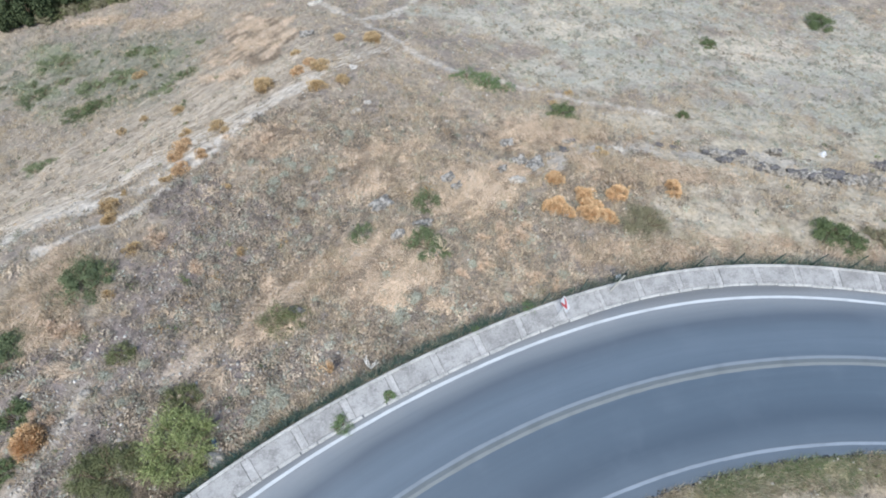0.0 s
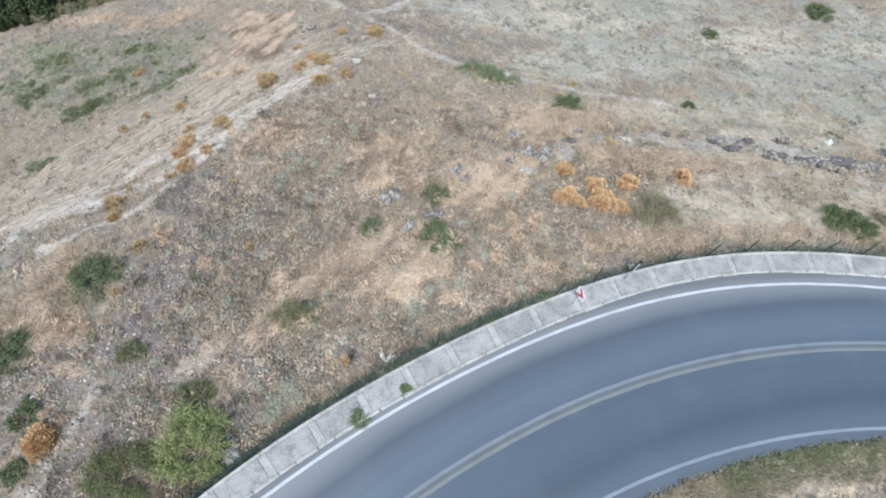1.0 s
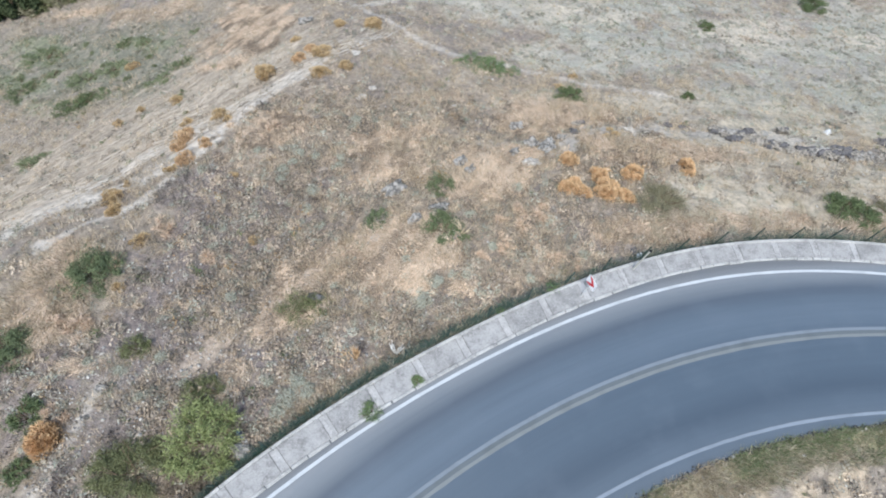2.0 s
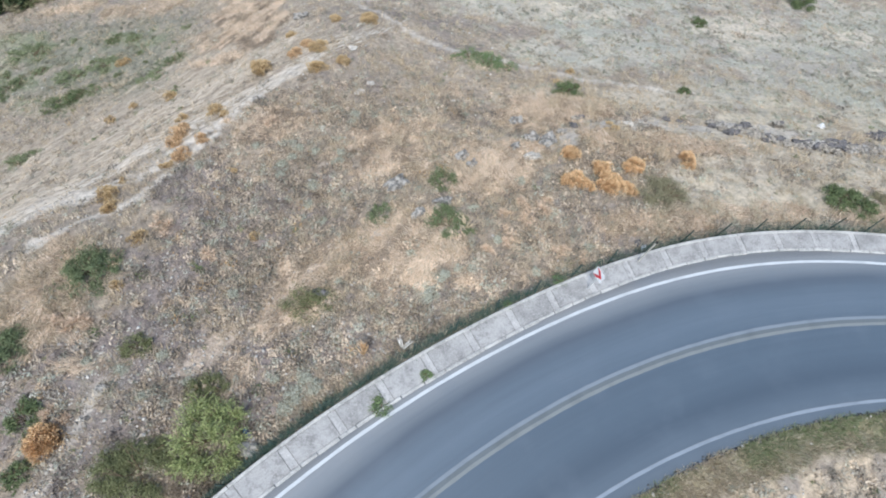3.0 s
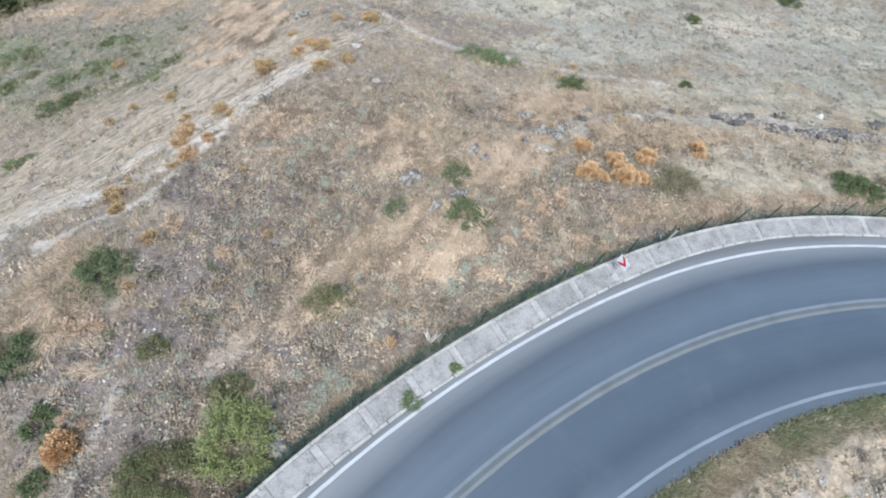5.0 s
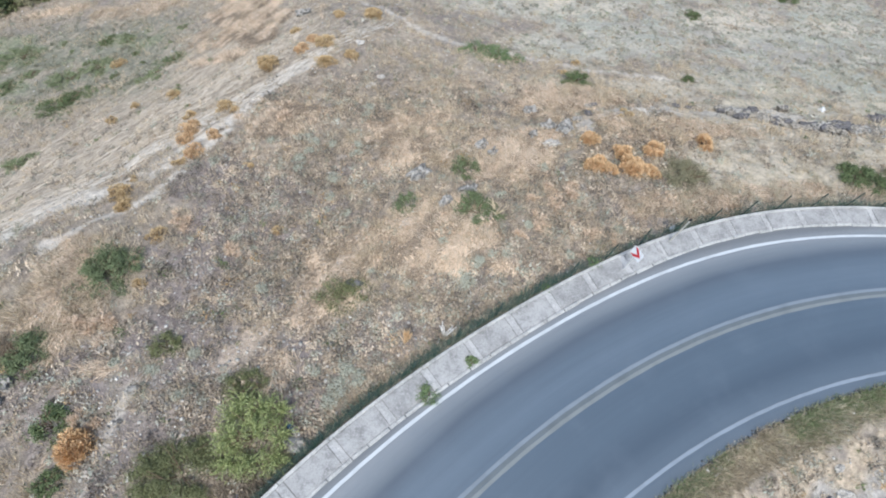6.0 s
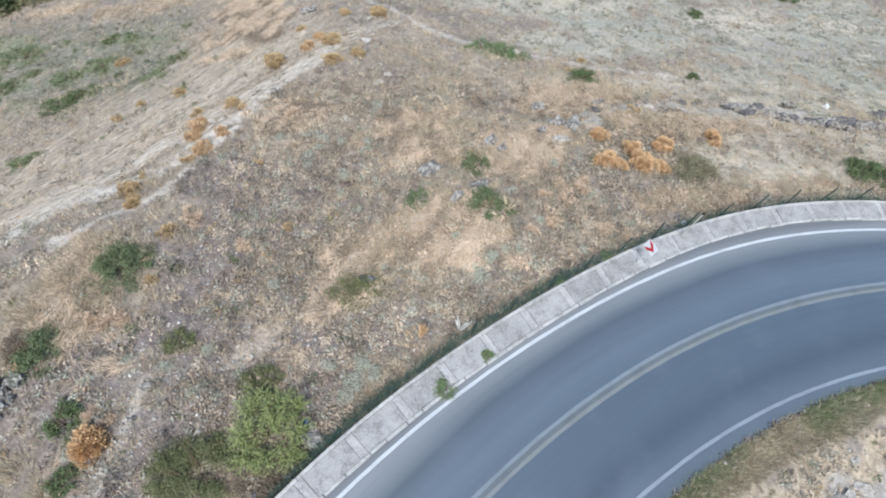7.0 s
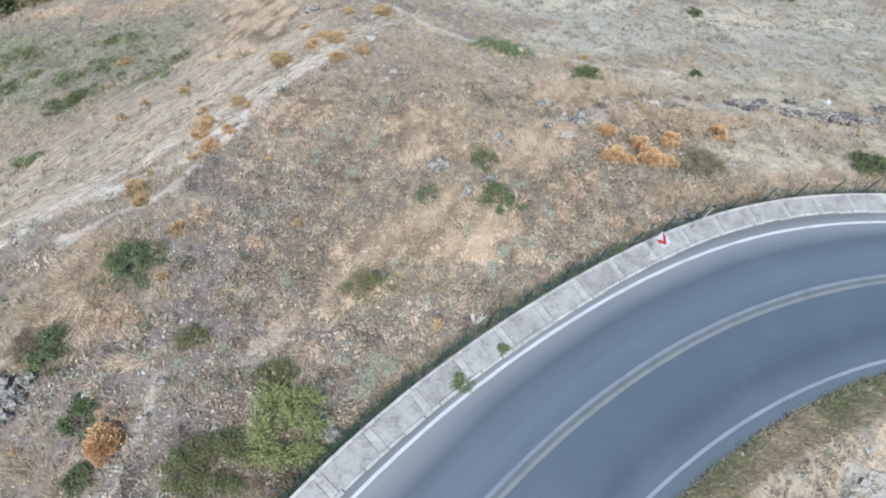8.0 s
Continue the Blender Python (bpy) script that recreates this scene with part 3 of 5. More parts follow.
def leaves(rng, centres, normals, size, stretch=1.6):
    """One small four-cornered leaf at each centre, facing roughly along its normal."""
    n = len(centres)
    q = rng.normal(0, 1, (n, 3))
    nn = normals + 0.8 * rng.normal(0, 1, (n, 3))
    nn /= np.linalg.norm(nn, axis=1)[:, None] + 1e-9
    u = np.cross(nn, q)
    u /= np.linalg.norm(u, axis=1)[:, None] + 1e-9
    w = np.cross(nn, u)
    s = (size * rng.uniform(0.6, 1.3, n))[:, None]
    v = np.stack([centres - u * s * stretch, centres - w * s * 0.6, centres + u * s * stretch, centres + w * s * 0.6], 1).reshape(-1, 3)
    return v, np.arange(len(v)).reshape(-1, 4)


def lumpy_dome(rng, count, rx, ry, rz, lumps, fill=0.35, lump_size=0.45, spray=0.0):
    """Places and outward directions on a dome made of many rounded clumps, for a bush of these half-sizes."""
    k = rng.normal(0, 1, (lumps, 3))
    k[:, 2] = np.abs(k[:, 2]) * 0.9
    k /= np.linalg.norm(k, axis=1)[:, None]
    k *= rng.uniform(0.35, 0.72, lumps)[:, None]
    size = lump_size * rng.uniform(0.6, 1.15, lumps)
    i = rng.integers(0, lumps, count)
    d = rng.normal(0, 1, (count, 3))
    d /= np.linalg.norm(d, axis=1)[:, None]
    d[:, 2] = np.where(d[:, 2] < -0.3, -d[:, 2], d[:, 2])
    p = k[i] + d * (size[i] * rng.uniform(1 - fill, 1.05, count))[:, None]
    p += k[i] * (spray * rng.uniform(0, 1, count))[:, None]
    p[:, 2] = np.abs(p[:, 2])
    return p * np.array((rx, ry, rz)), d


def mesh_part(name, verts, faces, mat, parent, label="", rgb=None):
    me = bpy.data.meshes.new(name)
    fill_mesh(me, verts, faces)
    if rgb is not None:
        put_tint(me, rgb)
    me.materials.append(mat)
    ob = new(name, me)
    ob.parent = parent
    return tagged(ob, label=label)


def stem_mesh(rng, count, rx, ry, height, thick):
    """Tapered stems that fork once, from the root outwards."""
    verts, faces = [], []

    def limb(a, b, ra, rb):
        d = (b - a).normalized()
        u = d.orthogonal().normalized()
        w = d.cross(u)
        n = len(verts)
        for p, r in ((a, ra), (b, rb)):
            for k in range(5):
                t = 2 * math.pi * k / 5
                verts.append(p + (u * math.cos(t) + w * math.sin(t)) * r)
        for k in range(5):
            faces.append((n + k, n + (k + 1) % 5, n + 5 + (k + 1) % 5, n + 5 + k))
    for _ in range(count):
        t, rad = rng.uniform(0, 2 * math.pi), rng.uniform(0.1, 0.75)
        mid = Vector((rx * rad * 0.5 * math.cos(t), ry * rad * 0.5 * math.sin(t), height * rng.uniform(0.35, 0.55)))
        limb(Vector((0, 0, -0.1)), mid, thick, thick * 0.65)
        for _ in range(2):
            t2, r2 = t + rng.uniform(-0.8, 0.8), rad * rng.uniform(0.9, 1.3)
            limb(mid, Vector((rx * r2 * math.cos(t2), ry * r2 * math.sin(t2), height * rng.uniform(0.7, 0.95))), thick * 0.6, thick * 0.2)
    return verts, faces


def shrub(x, y, radius, mat, label, category="shrub", name="shrub", high=0.7, leaf=0.03, density=1500, lumps=11, seed=0, aspect=1.0, turn=0.0, group="", fill=0.6, stretch=2.0, lump=0.36, spray=0.0):
    """A leafy bush standing on the hillside: stems and a crown of small leaves in clumps."""
    rng = np.random.default_rng(1000 + seed)
    root = thing(name, (x, y, ground_at(x, y) - 0.04), label, category, group)
    root.rotation_euler = (0, 0, turn)
    rz = radius * high
    radius *= 1.05
    count = int(density * max(0.5, min(6.0, (radius / 0.7) ** 2)))
    p, d = lumpy_dome(rng, count, radius * aspect, radius, rz, lumps, fill, lump, spray)
    stray, sd = lumpy_dome(rng, count // 4, radius * aspect * 1.3, radius * 1.3, rz * 1.1, lumps, 0.7, lump)
    v, f = leaves(rng, np.concatenate([p, stray]), np.concatenate([d, sd]), leaf, stretch)
    mesh_part("crown", v, f, mat, root)
    part("woody_core", stem_mesh(rng, 5, radius * aspect * 0.8, radius * 0.8, rz, 0.02 + 0.012 * radius), M_WOOD, root)
    return root


def twig_bush(x, y, radius, mat, label, seed, high=0.75, group="", lumps=9, density=900):
    """A dried cushion bush: rounded clumps of fine upright twigs."""
    rng = np.random.default_rng(3000 + seed)
    root = thing("dry_bush", (x, y, ground_at(x, y) - 0.03), label, "dry bush", group)
    count = int(density * max(0.4, min(2.5, (radius / 0.7) ** 2)))
    p, d = lumpy_dome(rng, count, radius, radius, radius * high, lumps, 0.3, 0.46)
    d = d + np.array((0, 0, 0.5))
    d /= np.linalg.norm(d, axis=1)[:, None]
    side = np.cross(d, rng.normal(0, 1, d.shape))
    side /= np.linalg.norm(side, axis=1)[:, None]
    l = rng.uniform(0.06, 0.16, (count, 1)) * (0.6 + 0.5 * radius)
    w = rng.uniform(0.018, 0.036, (count, 1))
    v = np.stack([p - side * w * 0.5 - d * l * 0.5, p + side * w - d * l * 0.1, p + d * l * 0.6, p - side * w - d * l * 0.1], 1).reshape(-1, 3)
    mesh_part("crown", v, np.arange(len(v)).reshape(-1, 4), mat, root)
    part("woody_core", stem_mesh(rng, 6, radius * 0.8, radius * 0.8, radius * high, 0.018), M_WOOD, root)
    return root


ORANGE = [(8.44, 17.78, 0.68), (8.24, 15.5, 0.86), (9.96, 16.37, 0.7), (11.70, 16.40, 0.72), (9.98, 15.09, 0.84), (10.85, 14.97, 0.58), (11.2, 14.6, 0.4), (8.85, 15.05, 0.45), (10.6, 15.75, 0.4), (15.22, 17.12, 0.66), (-15.46, 3.00, 0.8)]
for i, (x, y, r) in enumerate(ORANGE):
    twig_bush(x, y, 0.98 * r, M_ORANGE, "rounded dried bush of bright orange-brown twigs on the slope", i, 1.0 if i else 1.6, "orange dried bushes", 14, 3600)
SPUR = [(-8.36, 28.68, 0.52), (-7.45, 29.54, 0.53), (-6.64, 28.96, 0.65), (-6.63, 26.90, 0.66), (-4.98, 27.63, 0.50), (-3.29, 33.26, 0.76), (-5.79, 32.99, 0.47),
        (-8.79, 31.05, 0.41), (-10.43, 27.02, 0.73), (-16.68, 26.17, 0.50), (-12.70, 22.94, 0.64), (-12.09, 22.45, 0.35), (-14.37, 21.01, 0.71), (-14.62, 20.11, 0.54),
        (-12.80, 20.17, 0.49), (-13.74, 18.85, 0.59), (-14.58, 18.22, 0.40), (-14.83, 22.70, 0.37), (-16.96, 15.80, 0.62), (-16.54, 14.87, 0.49)]
RUSTY = (0, 1, 12, 13, 14, 15)
for i, (x, y, r) in enumerate(SPUR):
    twig_bush(x, y, 1.2 * r, M_RUST if i in RUSTY else M_YELLOW, "low dried rust-coloured bush on the eroded spur" if i in RUSTY else "low dried ochre bush on the eroded spur", 50 + i, 0.5, "dried bushes on the spur", 13, 1500)
OCHRE = [(-14.41, 12.77, 0.59), (-10.69, 17.35, 0.38), (-16.57, 17.13, 0.33), (-8.86, 12.92, 0.37), (-22.53, 32.76, 0.66), (-20.65, 24.70, 0.47), (-19.35, 25.88, 0.37), (10.30, 27.26, 0.49),
         (11.84, 28.87, 0.42), (11.85, 20.35, 0.66), (-14.6, 9.9, 0.4)]
for i, (x, y, r) in enumerate(OCHRE):
    twig_bush(x, y, r, M_YELLOW, "small dried ochre bush among scrub", 90 + i, 0.6, "ochre dried bushes", 7)
GREENS = [(-15.96, 10.62, 1.5), (-18.58, 7.06, 1.17), (-16.66, 3.99, 0.95), (-16.10, 1.80, 0.70), (-2.41, 13.41, 0.66), (1.00, 15.91, 0.8), (1.1, 12.5, 1.0),
          (10.57, 25.7, 1.1), (23.27, 14.02, 1.15), (24.15, 13.5, 1.05), (26.65, 38.55, 0.88), (40.86, 44.47, 1.57), (19.96, 26.6, 0.55)]
for i, (x, y, r) in enumerate(GREENS):
    if 4 <= i <= 6:
        shrub(x, y, 1.2 * r, M_PALE_GREEN, "ragged bright green leafy clump among straw", high=0.4, seed=i, group="green shrubs", aspect=1.35, turn=0.4 * i, lumps=40, lump=0.2, fill=0.95, density=1100, spray=0.45, stretch=3.0)
    else:
        shrub(x, y, r, M_PALE_GREEN if i < 2 else M_GREEN, "low dark green leafy shrub on dry ground", high=0.62 if y < 20 else 0.8, seed=i, group="green shrubs", aspect=1.1, turn=i * 1.3, lumps=26, lump=0.26, fill=0.85, spray=0.25)
FLATS = [(3.98, 29.36, 0.99), (5.09, 28.33, 1.15), (6.54, 28.38, 0.80), (-25.35, 28.46, 1.33), (-24.60, 29.25, 0.96), (-31.32, 35.94, 1.52), (-26.34, 32.05, 1.14), (-24.16, 36.27, 0.82),
         (-22.47, 36.02, 0.69), (-17.84, 31.70, 0.87), (-19.15, 30.12, 0.66), (-19.77, 29.32, 0.50), (-23.87, 32.93, 1.00), (-31.39, 31.55, 1.20), (-25.79, 21.69, 0.87), (-25.33, 22.33, 0.58),
         (-29.62, 33.25, 0.78), (-23.42, 29.09, 0.63)]
for i, (x, y, r) in enumerate(FLATS):
    shrub(x, y, 1.1 * r, M_WEED if i < 3 else M_GREEN if i in (3, 4, 7) else M_PALE_GREEN if i in (0, 1, 2, 9, 13) else M_MEADOW, "flat spreading green shrub on the far slope", high=0.3, seed=40 + i, group="spreading shrubs", aspect=1.4, turn=0.5 + 0.4 * math.sin(i * 2.1), lumps=34, lump=0.2, fill=0.9, density=800, spray=0.35)
rnd = random.Random(77)
for i in range(40):
    a, b, u, w = MEADOW[i % 12]
    x, y = a + rnd.gauss(0, 1.3) * u, b + rnd.gauss(0, 1.3) * w
    shrub(x, y, rnd.uniform(0.18, 0.5), (M_MEADOW, M_PALE_GREEN, M_MEADOW, M_GREYGREEN)[i % 4], "small low green herb clump in the hollow", "herb clump", "herb_clump", high=0.5, seed=300 + i, group="herb clumps", aspect=1.3, turn=i * 0.7, lumps=16, lump=0.28, fill=0.9, density=700, spray=0.3)
for i, (x, y, r) in enumerate([(12.75, 14.37, 1.35), (26.2, 14.0, 0.9), (-9.41, 4.69, 0.85), (-11.5, 1.7, 1.65), (-13.0, 6.85, 0.72)]):
    shrub(x, y, r, M_HAZE if i < 2 else M_OLIVE, "rounded olive-brown shrub with sparse leaves", high=0.55, seed=70 + i, lumps=40, leaf=0.022, density=2800, lump=0.22, fill=0.95, spray=0.3, aspect=1.2)
shrub(-5.3, 8.2, 1.25, M_OLIVE, "wide low olive-green shrub with bare twigs", high=0.32, seed=75, lumps=26, leaf=0.024, density=1500, lump=0.28, aspect=1.45, turn=-0.3, spray=0.2)
shrub(-19.5, 7.3, 0.85, M_BROWN, "brown twiggy withered shrub above the boulders", high=0.6, seed=78, lumps=26, leaf=0.022, density=1700, lump=0.26, fill=0.9, spray=0.3)
shrub(-9.3, 1.35, 1.0, M_BROWN, "low brown withered shrub below a green bush", high=0.5, seed=76, lumps=22, leaf=0.024, density=1800, lump=0.3, aspect=1.3, turn=0.5)
LIME_BUSH = shrub(-8.95, 2.75, 1.5, M_LIME, "tall feathery yellow-green shrub of arching shoots beside the apron", high=0.75, leaf=0.014, density=1700, lumps=70, seed=80, stretch=4.0, fill=0.95, lump=0.18, spray=0.5, aspect=1.1, turn=0.9)


def sprays(rng, roots, count, reach, height):
    """Arching leafy shoots that rise from several roots, lean and droop. Gives vertices and faces."""
    per, n = 15, len(roots) * count
    t = np.tile(np.linspace(0.25, 1.0, per), n) + rng.uniform(-0.03, 0.03, n * per)
    roots = np.array(roots)
    own = roots[rng.integers(0, len(roots), n)]
    a = np.arctan2(own[:, 1], own[:, 0]) + rng.normal(0, 1.3, n)
    far, top = reach * rng.uniform(0.1, 1.0, n), height * own[:, 2] * rng.uniform(0.5, 1.1, n)
    a, far, top, own = np.repeat(a, per), np.repeat(far, per), np.repeat(top, per), np.repeat(own, per, 0)
    a = a + np.repeat(rng.normal(0, 0.5, n), per) * t
    c = np.stack([own[:, 0] + far * t * np.cos(a), own[:, 1] + far * t * np.sin(a), top * (2.0 * t - 1.15 * t * t)], 1)
    along = np.stack([far * np.cos(a), far * np.sin(a), top * (2.0 - 2.3 * t)], 1)
    along /= np.linalg.norm(along, axis=1)[:, None] + 1e-9
    along += 0.6 * rng.normal(0, 1, along.shape)
    along /= np.linalg.norm(along, axis=1)[:, None] + 1e-9
    side = np.cross(along, rng.normal(0, 1, along.shape) + np.array((0, 0, 1.2)))
    side /= np.linalg.norm(side, axis=1)[:, None] + 1e-9
    l, w = rng.uniform(0.04, 0.09, (len(c), 1)), rng.uniform(0.009, 0.02, (len(c), 1))
    v = np.stack([c - along * l * 0.4, c + side * w, c + along * l, c - side * w], 1).reshape(-1, 3)
    return v, np.arange(len(v)).reshape(-1, 4)


CUSHIONS = [(-11.75, 6.35, 0.31), (-13.34, 5.87, 0.34), (-12.01, 4.58, 0.30), (-9.41, 9.40, 0.32), (-4.90, 18.02, 0.40), (-6.23, 18.96, 0.31), (0.40, 9.56, 0.37), (-0.18, 8.59, 0.5), (5.23, 15.75, 0.38), (-8.08, 17.99, 0.34), (4.93, 9.74, 0.28), (-5.95, 4.26, 0.48), (-5.16, 4.58, 0.34), (-6.86, 5.04, 0.3), (-0.96, 10.8, 0.32), (-7.56, 18.52, 0.33), (-4.78, 18.7, 0.36), (-6.19, 16.35, 0.4),
             (-8.1, 17.2, 0.29), (-9.15, 14.5, 0.3), (-0.35, 9.1, 0.27), (-0.84, 11.75, 0.24), (3.27, 11.57, 0.27), (4.82, 11.06, 0.24), (-7.22, 19.3, 0.33), (-6.35, 14.99, 0.32), (-4.02, 22.07, 0.42),
             (-6.3, 3.75, 0.34), (-5.59, 5.0, 0.36), (-14.9, 6.3, 0.26), (-10.4, 5.1, 0.26), (1.9, 9.9, 0.3), (2.4, 13.6, 0.3)]
ROOTS = [(0.1, 0.0, 1.0), (0.75, 0.35, 0.85), (-0.6, 0.55, 0.9), (-0.75, -0.45, 0.75), (0.45, -0.75, 0.7), (0.1, 0.95, 0.75), (1.1, -0.2, 0.6), (-1.15, 0.1, 0.55), (-0.2, -1.1, 0.5), (0.6, 1.1, 0.5)]
mesh_part("leafage", *sprays(np.random.default_rng(81), ROOTS, 75, 0.75, 1.5), M_LIME, LIME_BUSH)
for i, (x, y, r) in enumerate(CUSHIONS):
    shrub(x, y, r, M_GREYGREEN, "small round grey-green cushion plant", "cushion plant", "cushion_plant", high=0.75, leaf=0.028, density=1700, seed=90 + i, group="cushion plants", lumps=16, fill=0.35, lump=0.5)
rnd = random.Random(19)
for i in range(130):
    x, y = rnd.uniform(-14, 9), rnd.uniform(7.5, 23)
    r = rnd.uniform(0.17, 0.4)
    straw, dark, silver, bare, slope = (float(k) for k in cover(np.array(x), np.array(y)))
    if math.hypot(x - BEND_X, y - BEND_Y) < R_BACK + 0.9 or bare > 0.3 or slope > 0.3 or float(earth(np.array(x), np.array(y))) > 0.3:
        continue
    mat, text = ((M_DRY_CUSHION, "small dry straw-coloured cushion plant") if straw > 0.4 or i % 3 == 0 else (M_MAUVE, "small withered mauve-brown cushion plant") if i % 3 == 1 else (M_GREYGREEN, "small round grey-green cushion plant"))
    shrub(x, y, r, mat, text, "cushion plant", "cushion_plant", high=0.75, leaf=0.026, density=900, seed=400 + i, group="cushion plants", lumps=14, fill=0.5, lump=0.45)
for i, (x, y, r, z) in enumerate([(-2.45, 3.62, 0.46, 0.0), (-0.57, 4.79, 0.25, 0.0), (5.90, 9.08, 0.36, 0.1), (3.30, 7.89, 0.22, 0.0)]):
    w = shrub(x, y, 1.3 * r, M_WEED, "green weed growing out of a joint of the apron", "weed", "weed", high=0.4, leaf=0.028, density=700, seed=120 + i, group="apron weeds")
    w.location.z = 0.02


def spiky(rng, centres, radius, count, width, rise=0.75):
    """Cushions of stalks that stand out from a root on all sides. Gives vertices and faces."""
    n = len(centres) * count
    d = rng.normal(0, 1, (n, 3))
    d[:, 2] = np.abs(d[:, 2]) * rise + 0.1
    d /= np.linalg.norm(d, axis=1)[:, None]
    r = np.repeat(radius, count)[:, None]
    c = np.repeat(centres, count, 0)
    base = c + d * r * rng.uniform(0.05, 0.55, (n, 1))
    tip = c + d * r * rng.uniform(0.75, 1.15, (n, 1))
    side = np.cross(d, rng.normal(0, 1, (n, 3)))
    side *= np.repeat(width, count)[:, None] / (np.linalg.norm(side, axis=1)[:, None] + 1e-9)
    v = np.stack([base - side, base + side, tip], 1).reshape(-1, 3)
    return v, np.arange(len(v)).reshape(-1, 3)


def thistle(x, y, radius, seed):
    rng = np.random.default_rng(5000 + seed)
    root = thing("dry_thistle", (x, y, ground_at(x, y) - 0.02), "bristly straw-coloured dried thistle clump", "dry thistle", "dried thistles")
    c = rng.normal(0, 0.42, (9, 3)) * radius
    c[:, 2] = np.abs(c[:, 2]) * 0.5
    v, f = spiky(rng, c, np.full(9, radius * 0.62), 40, np.full(9, 0.024))
    mesh_part("bristles", v, f, M_THISTLE, root)
    part("woody_core", stem_mesh(rng, 4, radius * 0.6, radius * 0.6, radius * 0.7, 0.015), M_DEAD, root)


THISTLES = [
    (4.78, 13.87, 0.48),
    (5.74, 13.38, 0.51),
    (5.02, 12.80, 0.41),
    (3.92, 13.21, 0.35),
    (6.40, 14.17, 0.34),
    (-15.87, 7.93, 0.52),
    (-15.42, 8.17, 0.33),
    (-16.64, 8.36, 0.34),
    (-15.75, 4.1, 0.3),
    (-15.1, 3.8, 0.28),
    (-15.20, 11.03, 0.38),
    (-13.36, 13.35, 0.49),
    (-10.84, 11.71, 0.43),
    (6.46, 10.96, 0.35),
    (3.82, 11.62, 0.40),
    (2.73, 10.96, 0.33),
    (7.52, 10.46, 0.29),
    (-9.07, 21.46, 0.52),
]
for i, (x, y, r) in enumerate(THISTLES):
    thistle(x, y, 1.2 * r, i)


def dead_branch(x, y, radius, height, mat, label, seed, stems=6, thick=0.05):
    rng = np.random.default_rng(seed)
    root = thing("dead_shrub", (x, y, ground_at(x, y) - 0.02), label, "dead shrub")
    part("branch", stem_mesh(rng, stems, radius, radius, height, thick), mat, root)
    return root


dead_branch(1.75, 12.35, 0.8, 0.95, M_DEAD, "straw-coloured bare branches standing among green leaves", 41, 7)
dead_branch(-1.48, 6.13, 0.5, 0.95, M_BLEACHED, "pale dead stump with short bare branches by the fence", 43, 7, 0.055)
dead_branch(-3.19, 5.9, 0.36, 1.25, M_ORANGE, "upright rust-orange dead plant on stony ground", 44, 30, 0.035)
dead_branch(-9.85, 4.75, 0.45, 0.7, M_DEAD, "thin bare twigs above a low shrub", 45, 5, 0.03)


# ---- rocks ----
def rock(x, y, radius, mat, label, seed, flat=0.6, sink=0.25, group="", name="rock", category="rock"):
    rng = random.Random(seed)
    bm = bmesh.new()
    bmesh.ops.create_icosphere(bm, subdivisions=2, radius=1.0)
    off = Vector((rng.uniform(0, 50), rng.uniform(0, 50), rng.uniform(0, 50)))
    for v in bm.verts:
        n = v.co.normalized()
        k = 1 + 0.65 * noise.noise(n * 1.2 + off) + 0.3 * noise.noise(n * 2.9 + off)
        k += 0.2 * (noise.cell(n * 2.6 + off) - 0.5)
        v.co = n * k * radius
        v.co.z *= flat
    ob = part(name, bm, mat)
    ob.matrix_basis = Matrix.Translation((x, y, ground_at(x, y) + radius * flat * (0.5 - sink))) @ Matrix.Rotation(rng.uniform(-0.5, 0.6), 4, "Z") @ Matrix.Diagonal((1.3, 0.8, 1, 1))
    return tagged(ob, label, category, group)


for i, (x, y, r) in enumerate([(-2.42, 12.36, 0.37), (-4.4, 29.15, 0.34), (-3.85, 24.6, 0.3), (-3.1, 25.7, 0.28), (2.3, 24.0, 0.22), (-0.68, 8.68, 0.2), (-8.7, 40.4, 0.6)]):
    rock(x, y, r, M_PALE_ROCK, "pale flat limestone rock bedded in dry soil", 30 + i, 0.3, 0.3, "pale rocks")
def crag(x, y, size, mat, label, seed, group, turn=0.0, name="rock"):
    """An angular block of a rock ledge, cracked into steps, with its foot in the ground."""
    rng = random.Random(900 + seed)
    bm = bmesh.new()
    bmesh.ops.create_icosphere(bm, subdivisions=3, radius=1.0)
    off = Vector((rng.uniform(0, 50), rng.uniform(0, 50), rng.uniform(0, 50)))
    for v in bm.verts:
        n = v.co.normalized()
        box = 1 / max(abs(n.x), abs(n.y), abs(n.z)) ** 0.7
        k = box * (0.8 + 0.35 * noise.noise(n * 1.4 + off)) + 0.22 * (noise.cell(n * 3.1 + off) - 0.5) + 0.14 * noise.noise(n * 6.0 + off)
        v.co = Vector((n.x * k * size[0], n.y * k * size[1], n.z * k * size[2]))
    ob = part(name, bm, mat)
    ob.matrix_basis = Matrix.Translation((x, y, ground_at(x, y) + 0.25 * size[2])) @ pose(0, 0, 0, rng.uniform(-12, 12), rng.uniform(-12, 12), turn + rng.uniform(-25, 25))
    return tagged(ob, label, name, group)


